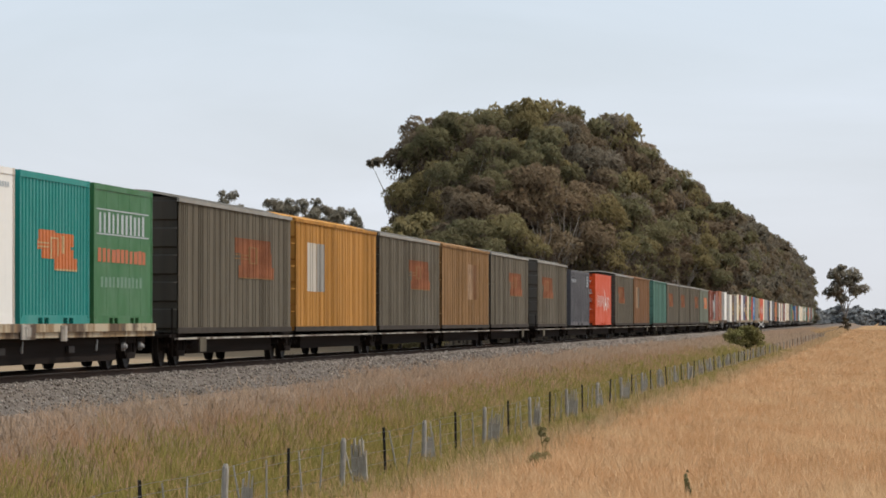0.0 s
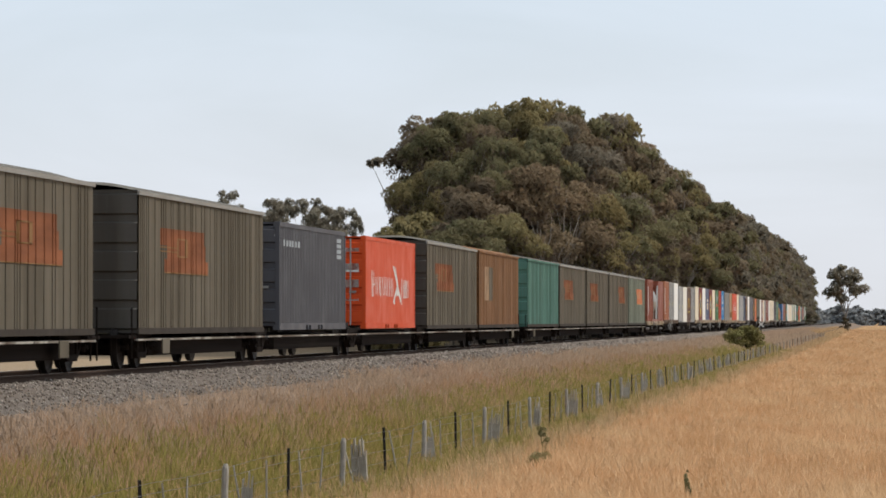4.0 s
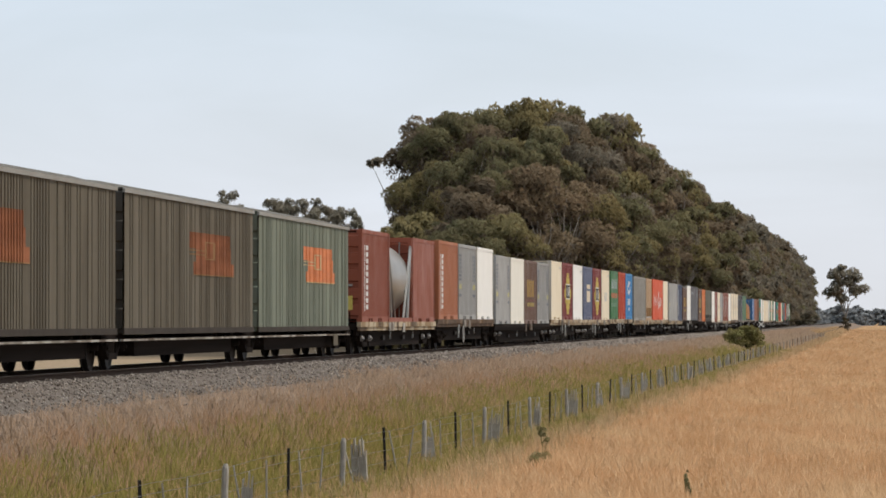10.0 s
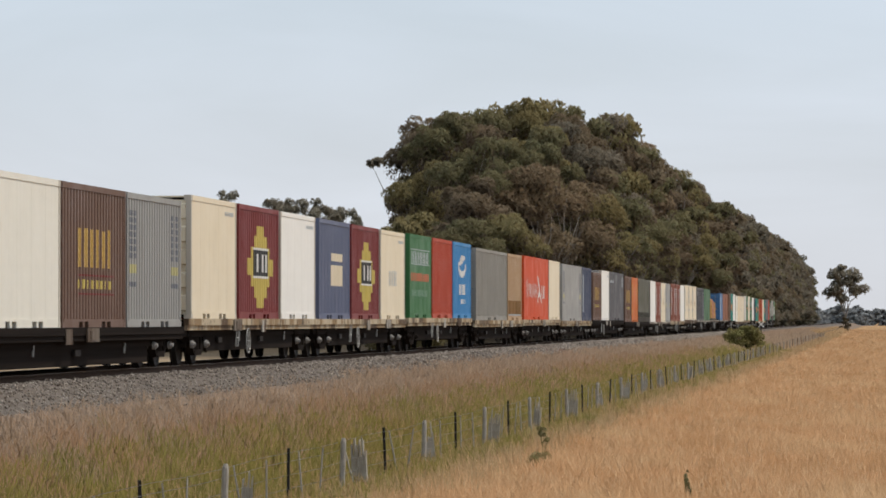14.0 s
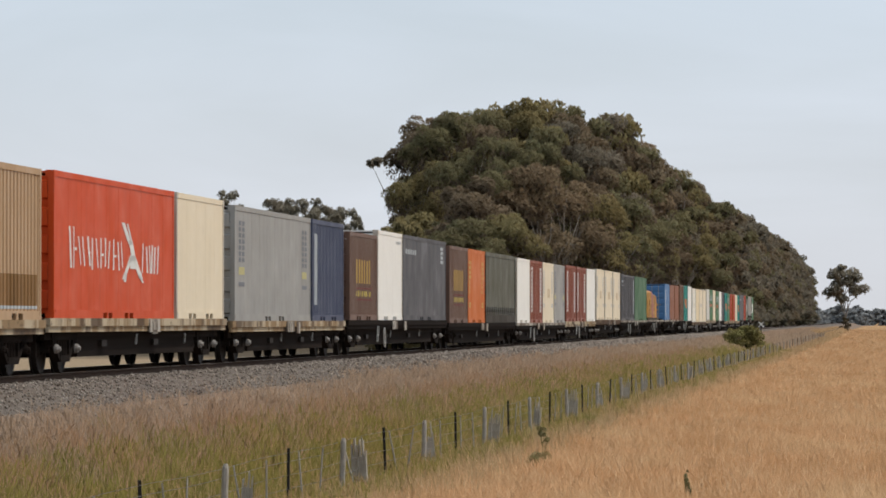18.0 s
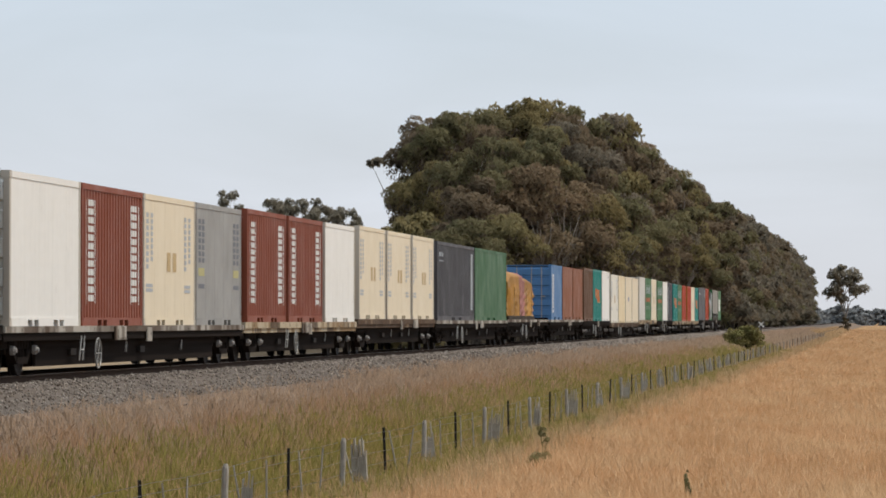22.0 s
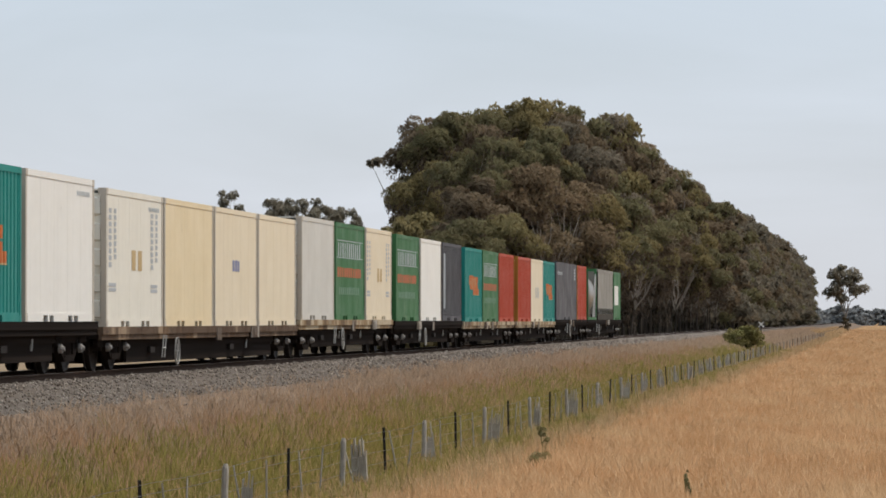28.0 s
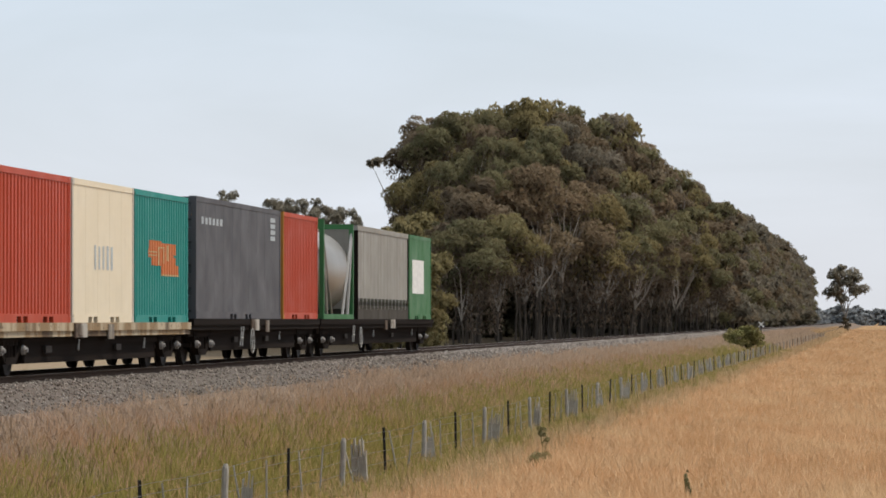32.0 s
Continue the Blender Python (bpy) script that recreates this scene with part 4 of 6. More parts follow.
def tank_container(s, z, frame_paint, label):
    top = tagged(new("tank_container"), label, "tank container", "containers on the train")
    L, H, w = T20, FIT_H, HALF
    part("tank", Build().tube((-2.72, 0, 1.30), (2.72, 0, 1.30), 1.17, n=48).tube((-2.90, 0, 1.30), (-2.72, 0, 1.30), 0.95, 1.17, n=48).tube((2.72, 0, 1.30), (2.90, 0, 1.30), 1.17, 0.95, n=48), "tank_steel", top, "dull steel barrel").data.shade_smooth()
    part("end_ring", Build().tube((-2.66, 0, 1.30), (-2.56, 0, 1.30), 1.185, n=48), "galv", top)
    for x in (-L / 2, L / 2 - 0.14):
        for y in (-w, w - 0.12):
            part("corner_post", cached(("corner_post", "tank"), lambda: Build().box(0, 0.14, 0, 0.12, 0, H)), frame_paint, top, at=(x, y, 0))
        part("end_beam", cached(("end_beam", "tank"), lambda: Build().box(0, 0.12, -w + 0.12, w - 0.12, 0, 0.14)), frame_paint, top, at=(x, 0, 0))
        part("end_beam", MESHES[("end_beam", "tank")], frame_paint, top, at=(x, 0, H - 0.14))
        for y in (-w + 0.06, w - 0.06):
            d = 1 if x < 0 else -1
            part("brace", cached(("brace", "tank", d, y), lambda: Build().tube((0, y, H - 0.2), (d * 0.9, y, 0.1), 0.05, n=6).tube((0, y, H - 0.3), (d * 1.9, y, 0.12), 0.04, n=6)), "galv", top, at=(x + 0.07, 0, 0))
    for y in (-w, w - 0.1):
        part("base_rail", cached(("base_rail", "tank", y), lambda: Build().box(-L / 2 + 0.14, L / 2 - 0.14, y, y + 0.1, 0.0, 0.14)), frame_paint, top)
    part("walkway", Build().box(-2.6, 2.6, -0.3, 0.3, 2.46, 2.5), "galv", top)
    return ride(top, s, z)


def curtain_container(s, z, colour, label, H=FIT_H):
    """A curtain-sided box: taut sheet, a row of buckles and a dark lower side."""
    top = tagged(new("curtain_side_container"), label, "container", "containers on the train")
    L, w = T40, HALF
    b, n = Build(), 60
    for side in (-1, 1):
        line = [(-L / 2 + 0.12 + (L - 0.24) * i / n, side * (w - 0.02 + 0.015 * math.sin(i * 1.9) * math.sin(i * 0.31)), 0) for i in range(n + 1)]
        if side > 0:
            line.reverse()
        b.sheet(line, (0, 0, H - 0.14), (0, 0, 0.50))
    part("curtain", b, colour, top, "taut weathered sheet")
    part("lower_side", Build().box(-L / 2 + 0.1, L / 2 - 0.1, -w, w, 0.0, 0.40), "van_end", top, "grimy lower side")
    for i in range(42):
        x = -L / 2 + 0.25 + i * (L - 0.5) / 41
        part("strap", cached(("strap",), lambda: Build().box(-0.02, 0.02, -0.012, 0.01, 0.30, 0.52).box(-0.035, 0.035, -0.02, 0.01, 0.50, 0.60)), "olive" if i % 3 else "galv", top, at=(x, -w, 0))
    part("roof", Build().box(-L / 2, L / 2, -w, w, H - 0.14, H), colour, top)
    for x in (-L / 2, L / 2 - 0.12):
        for y in (-w, w - 0.12):
            part("corner_post", Build().box(x, x + 0.12, y, y + 0.12, 0, H - 0.14), "black_steel", top)
        part("end_wall", Build().box(x + 0.02, x + 0.08, -w + 0.12, w - 0.12, 0.3, H - 0.14), colour, top)
    return ride(top, s, z)


def tarp_load(s, z):
    """A flat rack with a bulky load lashed under a crumpled tarpaulin."""
    top = tagged(new("flat_rack_load"), "bulky load lashed under a crumpled gold and rose tarpaulin", "tarpaulin load", "containers on the train")
    L, W, H = 11.9, 1.12, 2.0
    part("rack_floor", Build().box(-L / 2, L / 2, -HALF, HALF, 0, 0.16), "van_base", top)
    nx, loop = 200, 48
    bands = {"tarp_gold": Build(), "tarp_rose": Build()}
    def point(i, k):
        x = -L / 2 + L * i / nx
        e = min(1, 6.0 * min(i, nx - i) / nx + 0.05)
        step = 0.0 if x < 1.0 else -0.16
        h = (H + step) * (0.80 + 0.20 * e ** 0.5)
        if k <= 18:
            y, zz = -W, 0.15 + (h - 0.37) * k / 18
        elif k < 30:
            a = (k - 18) / 12
            y, zz = -W + 2 * W * a, h - 0.22 + 0.22 * math.sin(math.pi * a) ** 0.5
        else:
            y, zz = W, 0.15 + (h - 0.37) * (48 - k) / 18
        low = min(1.0, max(0.0, (1.55 - zz) / 0.5))
        sweep = zz * 3.1 - 0.42 * x + 0.8 * noise.noise((x * 0.5, zz * 0.7, 5.0))
        crease = 1.0 - abs(math.sin(math.pi * sweep)) ** 0.7
        pleat = (1.0 - abs(math.sin(x * 7.5 + 0.8 * math.sin(zz * 2.0)))) * min(1.0, max(0.15, (-1.0 - x) / 3.0))
        fold = 0.085 * crease * low * (0.35 + 0.65 * min(1.0, max(0.0, (x + 4.5) / 4.0))) + 0.045 * pleat * (0.4 + 0.6 * low) + 0.07 * noise.noise((x * 0.7, zz * 1.1, 3.0)) + 0.022 * noise.noise((x * 7.0, zz * 3.0, 8.0))
        sag = 0.0
        out = (fold + sag) * (1 if abs(y) > W - 0.01 else 0.3)
        return (x, y + math.copysign(out, y) if abs(y) > W - 0.01 else y, zz + (0 if abs(y) > W - 0.01 else out))
    for i in range(nx):
        key = "tarp_rose" if 88 + 10 * noise.noise((i * 0.05, 1.0, 4.0)) <= i < 132 else "tarp_gold"
        vs = [point(i, k) for k in range(loop + 1)] + [point(i + 1, k) for k in range(loop + 1)]
        bands[key].add(vs, [(k, loop + 1 + k, loop + 2 + k, k + 1) for k in range(loop)])
    for key, b in bands.items():
        for p in (part("tarpaulin", b, key, top, "gold tarpaulin" if "gold" in key else "rose tarpaulin"),):
            for f in p.data.polygons:
                f.use_smooth = True
    for i in (0, nx):
        vs = [point(i, k) for k in range(loop + 1)]
        part("tarpaulin_end", Build().add(vs, [tuple(range(loop + 1)) if i == 0 else tuple(range(loop, -1, -1))]), "tarp_gold", top)
    for x in (-3.6, -1.2, 1.8, 4.4):
        part("lashing_rope", Build().tube((x, -W - 0.10, 0.1), (x + 0.45, -W - 0.07, 1.3), 0.009, n=5), "deck", top)
    return ride(top, s, z)


for s, gap, deck, edge, bright, ring, items in WAGONS:
    at, plain_items = s, []
    for it in items.split():
        if it == "tank":
            tank_container(at + T20 / 2, deck, "oxide", "horizontal steel tank container in an open rust red frame")
            at += T20 + gap
        elif it == "curtain":
            curtain_container(at + T40 / 2 + 0.1, deck, "olive", "olive curtain-sided container with strap buckles")
            at += T40 + gap
        elif it == "tarp":
            tarp_load(at + 6.1, deck)
            at += 19.0
        else:
            at = load(at, gap, deck, it) + gap
    flat_wagon(s - 0.35, at - gap + 0.35, deck, edge, "%s skeletal container wagon on two bogies" % {"deck": "tan and rust stained", "deck_rust": "rust-brown", "black_steel": "grimy black", "deck_grey": "pale grey edged"}[edge], bright, ring)

# the last wagon: a tank, a curtain-sided box and a short green box
tank_container(794.6, DECK, "green", "steel tank container in an open green frame")
curtain_container(804.6, DECK, "taupe", "taupe curtain-sided container with strap buckles")
container("green", "f", T20, FIT_H, 814.0, DECK, "dark green smooth-sided shipping container with a white panel", "panel", True)
flat_wagon(791.0, 817.6, DECK, "black_steel", "grimy black last wagon of the train with a rear marker", True, True)


# -- covered five-pack wagons --
VAN_L, VAN_W = 16.2, 1.235


def van_line(seed, face=-1):
    """The plan of a van wall: wide panels between clusters of narrow ribs."""
    r = random.Random(seed)
    x, y = -VAN_L / 2 + 0.1, face * VAN_W
    line = [(x, y, 0)]
    while x < VAN_L / 2 - 0.6:
        flat = r.choice((0.10, 0.13, 0.16, 0.30, 0.52, 0.62))
        dip = 0.085 if flat > 0.4 else 0.05
        line += [(x + flat, y, 0), (x + flat + 0.02, y - face * dip, 0), (x + flat + 0.08, y - face * dip, 0), (x + flat + 0.10, y, 0)]
        x += flat + 0.10
    line.append((VAN_L / 2 - 0.1, y, 0))
    return line


def van_side(seed, face=-1):
    line = van_line(seed, face)
    if face > 0:
        line.reverse()
    return Build().sheet(line, (0, 0, 2.80), (0, 0, 0.0))


def van_roof():
    """An arched roof whose ends hip down to the end walls."""
    b, n, k = Build(), 12, 24
    def point(i, j):
        x = -VAN_L / 2 + VAN_L * j / k
        e = max(0.0, min(1.0, (VAN_L / 2 - x) / 1.7, (VAN_L / 2 + x + 0.5) / 0.9))
        e = e * e * (3 - 2 * e)
        a = i / n
        arch = (1 - abs(2 * a - 1) ** 2.6)
        return (x, -VAN_W + 2 * VAN_W * a, 2.80 + (0.05 + 0.17 * e) * arch)
    for j in range(k):
        vs = [point(i, j) for i in range(n + 1)] + [point(i, j + 1) for i in range(n + 1)]
        b.add(vs, [(i, n + 1 + i, n + 2 + i, i + 1) for i in range(n)])
    b.f = [tuple(reversed(f)) for f in b.f]
    return b


def van_end(x):
    d = 1 if x > 0 else -1
    return ribbed_leaf(x - d * 0.05, d, -VAN_W + 0.02, VAN_W - 0.02, 0.0, 2.84, 5, 0.05)


def five_pack_cell(s0, s1, first, last, van=None, mark="", seed=1):
    """One cell of an articulated five-pack, open or with a van body; the bogie at a joint belongs to the cell behind it."""
    L, z = s1 - s0, 0.72
    names = {"van_grey": "grime-darkened grey", "van_yellow": "faded yellow", "van_amber": "grimy amber brown", "van_teal": "weathered teal", "van_pale": "pale grey-green", "van_brown": "grimy ochre brown"}
    label = "%s ribbed covered van with an arched roof" % names[van] if van else "black low articulated wagon carrying one container"
    top = tagged(new("covered_wagon" if van else "well_wagon"), label, "railway wagon", "articulated wagons of the train")
    h = L / 2
    part("underframe", cached(("underframe", round(L, 1)), lambda: Build().box(-h, h, -0.35, 0.35, -0.28, -0.06).box(-h + 2.4, h - 2.4, -1.05, 1.05, -0.46, -0.10)), "black_steel", top)
    for y in (-1.26, 1.18):
        part("side_sill", cached(("side_sill", "cell", round(L, 1), y), lambda: Build().box(-h + 0.2, h - 0.2, y, y + 0.08, -0.15, -0.112)), "deck_grey", top, "thin pale deck edge")
    part("brake_gear", cached(("brake_gear", "cell"), lambda: Build().tube((-1.2, -0.75, -0.3), (0.4, -0.75, -0.3), 0.18, n=10).box(1.0, 1.8, -0.95, -0.6, -0.45, -0.12)), "black_steel", top)
    ends = [(-h - 0.05) if not first else (-h + 1.5)] + ([h - 1.5] if last else [])
    for x in ends:
        bo = bogie(top, x, False)
        bo.matrix_basis = Matrix.Translation((x, 0, -z))
    if first or last:
        sx = -1 if first else 1
        part("coupler", cached(("coupler", "cell"), lambda: Build().box(-0.5, 0.9, -0.10, 0.10, -0.25, -0.02).box(0.8, 1.15, -0.17, 0.17, -0.3, 0.02)), "black_steel", top, at=pose(sx * h, 0, 0, 0, 0, 0 if sx > 0 else 180))
        part("end_platform", cached(("end_platform", sx), lambda: Build().box(-0.6, 0.6, -1.2, 1.2, -0.1, -0.04).tube((0.3, -1.2, -0.5), (0.3, -1.2, 0.5), 0.02, n=5).tube((-0.3, -1.2, -0.5), (-0.3, -1.2, 0.5), 0.02, n=5)), "black_steel", top, at=(sx * (h - 0.1), 0, 0))
        part("sign_plate", cached(("sign_plate", "cell"), lambda: Build().box(-0.4, 0.4, -0.012, 0.012, -0.42, -0.12)), "van_grey", top, "grimy number plate", at=(sx * (h - 3.2), -1.27, 0))
    if van:
        part("side_wall", cached(("side_wall", seed), lambda: van_side(seed)), van, top)
        part("side_wall", cached(("side_wall", "far"), lambda: van_side(5, 1)), van, top)
        part("roof", cached(("roof", "van"), van_roof), "van_roof" if van in ("van_grey", "van_teal", "van_pale") else van, top)
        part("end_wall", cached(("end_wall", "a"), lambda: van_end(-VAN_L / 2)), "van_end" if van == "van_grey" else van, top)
        part("end_wall", cached(("end_wall", "b"), lambda: van_end(VAN_L / 2)), van, top)
        part("eave", cached(("eave",), lambda: Build().box(-VAN_L / 2, VAN_L / 2, -VAN_W - 0.03, -VAN_W + 0.02, 2.74, 2.82).box(-VAN_L / 2, VAN_L / 2, VAN_W - 0.02, VAN_W + 0.03, 2.74, 2.82)), "taupe" if van in ("van_grey", "van_pale") else van, top, "pale eave strip")
        part("base_strip", cached(("base_strip",), lambda: Build().box(-VAN_L / 2, VAN_L / 2, -VAN_W - 0.02, -VAN_W + 0.02, -0.02, 0.10)), "van_base", top)
        for kind in mark.split():
            b = Build()
            if kind in ("left", "mid", "bright"):
                a = 0.15 if kind == "left" else 0.46
                for k, (x0, x1, zz0, zz1) in enumerate(((a, a + 0.33, 0.235, 0.36), (a + 0.05, a + 0.34, 0.34, 0.48), (a + 0.03, a + 0.36, 0.46, 0.56))):
                    b.sheet(clipped(van_line(seed), -VAN_L / 2 + x0 * VAN_L, -VAN_L / 2 + x1 * VAN_L), (0, -0.004 - 0.002 * k, 2.8 * (1 - zz0)), (0, -0.004 - 0.002 * k, 2.8 * (1 - zz1)))
                part("emblem", b, "mark_orange" if kind == "bright" else "mark_dull_orange", top, "worn orange emblem")
                lines = Build()
                for x0, x1, zz0, zz1 in ((a, a + 0.12, 0.37, 0.378), (a, a + 0.12, 0.40, 0.408), (a + 0.03, a + 0.36, 0.555, 0.563), (a + 0.12, a + 0.20, 0.30, 0.31), (a + 0.12, a + 0.20, 0.43, 0.44), (a + 0.12, a + 0.135, 0.30, 0.44), (a + 0.185, a + 0.20, 0.30, 0.44)):
                    lines.sheet(clipped(van_line(seed), -VAN_L / 2 + x0 * VAN_L, -VAN_L / 2 + x1 * VAN_L), (0, -0.012, 2.8 * (1 - zz0)), (0, -0.012, 2.8 * (1 - zz1)))
                part("emblem_line", lines, "mark_ochre" if kind == "bright" else "van_brown", top, "faded yellow lines on the emblem")
            if kind in ("panel", "faint"):
                x = -VAN_L / 2 + VAN_L * (0.13 if kind == "panel" else 0.52)
                part("panel", b.sheet(clipped(van_line(seed), x, x + 1.7), (0, -0.004, 2.25), (0, -0.004, 1.0)), ("mark_sand" if van == "van_amber" else "frame_pale") if kind == "panel" else "mark_sand", top, "pale worn panel")
                part("panel", Build().sheet(clipped(van_line(seed), x + 1.75, x + 3.2), (0, -0.004, 2.25), (0, -0.004, 1.0)), ("van_grey" if van == "van_amber" else "taupe") if kind == "panel" else "van_amber", top, "dark worn panel")
    return ride(top, (s0 + s1) / 2, z)


PACKS = [
    (11.7, "van_grey:mid van_yellow:panel van_grey:mid van_brown:faint van_grey:mid"),
    (100.1, "van_grey:left slate signal_red van_grey:left van_amber:panel"),
    (188.1, "van_teal van_grey:left van_grey:left van_grey:mid van_pale:bright"),
]
for start, cells in PACKS:
    for i, cell in enumerate(cells.split()):
        kind, _, mark = cell.partition(":")
        a = start + i * 16.93
        five_pack_cell(a, a + 16.75, i == 0, i == 4, kind if kind.startswith("van") else None, mark, seed=2 + i)
        if kind == "slate":
            container("slate", "c", T40, FIT_H, a + 8.35 + 0.0, 0.74, "dark slate grey ribbed shipping container, forty-foot long", "corner")
        elif kind == "signal_red":
            container("signal_red", "f", T40, FIT_H, a + 8.35 - 0.4, 0.74, "bright red smooth-sided shipping container with white star emblem", "ship doors")


# ---- trees ----
def leaf_cloud(rng, centres, radii, count, size, flat=0.75):
    """Many small leaf sprays on the outside of clumps, as thin slivers. Gives their corners and the way each clump faces there."""
    centres, radii = np.array(centres), np.array(radii)
    pick = rng.choice(len(centres), count, p=radii ** 2 / (radii ** 2).sum())
    d = rng.normal(size=(count, 3))
    d /= np.linalg.norm(d, axis=1)[:, None]
    d[:, 2] = np.where(d[:, 2] < -0.15, -d[:, 2], d[:, 2])
    rad = radii[pick] * rng.uniform(0.45, 1.12, count) ** 0.45
    p = centres[pick] + d * rad[:, None] * np.array([1, 1, flat])
    a = rng.normal(size=(count, 3)) + d * 0.5 - np.array([0, 0, 0.4])
    a /= np.linalg.norm(a, axis=1)[:, None]
    b = np.cross(a, rng.normal(size=(count, 3)))
    b /= np.linalg.norm(b, axis=1)[:, None]
    ln = size * rng.uniform(0.6, 1.4, count)[:, None]
    v = np.stack([p - a * ln * 0.6 + b * ln * 0.45, p - a * ln * 0.6 - b * ln * 0.45, p + a * ln], axis=1).reshape(-1, 3)
    face = d + rng.normal(size=(count, 3)) * 0.22
    face /= np.linalg.norm(face, axis=1)[:, None]
    return v, np.repeat(face, 3, axis=0)


def pieces_mesh(name, v, k=4, normals=None, faces=None):
    """A mesh of many small separate pieces: k corners each, or given faces."""
    me = bpy.data.meshes.new(name)
    me.vertices.add(len(v))
    me.vertices.foreach_set("co", v.astype(np.float32).ravel())
    idx = np.arange(len(v), dtype=np.int32) if faces is None else faces.astype(np.int32).ravel()
    n = len(idx) // k
    me.loops.add(n * k)
    me.loops.foreach_set("vertex_index", idx)
    me.polygons.add(n)
    me.polygons.foreach_set("loop_start", np.arange(0, n * k, k, dtype=np.int32))
    me.materials.append(None)
    me.update(calc_edges=True)
    if normals is not None:
        me.polygons.foreach_set("use_smooth", np.ones(n, dtype=bool))
        me.normals_split_custom_set_from_vertices(normals.astype(np.float32).tolist())
    return me


def leaf_mesh(name, cloud):
    return pieces_mesh(name, cloud[0], 3, cloud[1])


def dome_cloud(rng, centres, radii, count, size, flat=0.80):
    """Leaf sprays on domed clumps, each clump a cluster of smaller puffs; they face outwards and up."""
    puffs, prad, own = [], [], []
    for k, (c, R) in enumerate(zip(centres, radii)):
        puffs.append(c)
        prad.append(R * 0.62)
        own.append(k)
        for j in range(11):
            a, e = 2.399 * j + rng.uniform(0, 0.8), rng.uniform(-0.55, 1.1)
            puffs.append((c[0] + R * 0.66 * math.cos(a) * math.cos(e), c[1] + R * 0.66 * math.sin(a) * math.cos(e), c[2] + R * 0.66 * flat * math.sin(e)))
            prad.append(R * rng.uniform(0.32, 0.48))
            own.append(k)
    puffs, prad, own, centres, radii = np.array(puffs), np.array(prad), np.array(own), np.array(centres), np.array(radii)
    pick = rng.choice(len(puffs), count, p=prad ** 2 / (prad ** 2).sum())
    d = rng.normal(size=(count, 3))
    d /= np.linalg.norm(d, axis=1)[:, None]
    d[:, 2] = np.where(d[:, 2] < -0.7, -d[:, 2], d[:, 2])
    p = puffs[pick] + d * (prad[pick] * rng.uniform(0.80, 1.07, count))[:, None] * np.array([1, 1, 0.9])
    out = (p - centres[own[pick]]) / radii[own[pick]][:, None]
    a = rng.normal(size=(count, 3)) - np.array([0, 0, 0.5])
    a /= np.linalg.norm(a, axis=1)[:, None]
    b = np.cross(a, rng.normal(size=(count, 3)))
    b /= np.linalg.norm(b, axis=1)[:, None]
    ln = size * rng.uniform(0.6, 1.4, count)[:, None]
    v = np.stack([p - a * ln * 0.6 + b * ln * 0.42, p - a * ln * 0.6 - b * ln * 0.42, p + a * ln], axis=1).reshape(-1, 3)
    face = 0.5 * d + 1.1 * out + np.array([0, 0, 0.16]) + rng.normal(size=(count, 3)) * 0.12
    face /= np.linalg.norm(face, axis=1)[:, None]
    return v, np.repeat(face, 3, axis=0)


def slivers(rng, p, face, size, jitter, droop):
    """Thin hanging leaves at p that face a given way: their corners, and that way at each corner."""
    n = len(p)
    face = face + rng.normal(size=(n, 3)) * jitter
    face /= np.linalg.norm(face, axis=1)[:, None]
    a = rng.normal(size=(n, 3)) * 0.62 + face * 0.35 - np.array([0, 0, droop])
    a /= np.linalg.norm(a, axis=1)[:, None]
    b = np.cross(a, rng.normal(size=(n, 3)))
    b /= np.linalg.norm(b, axis=1)[:, None]
    ln = (size * rng.uniform(0.6, 1.4, n))[:, None]
    return np.stack([p - a * ln * 0.5 + b * ln * 0.24, p - a * ln * 0.5 - b * ln * 0.24, p + a * ln * 0.5], axis=1).reshape(-1, 3), np.repeat(face, 3, axis=0)


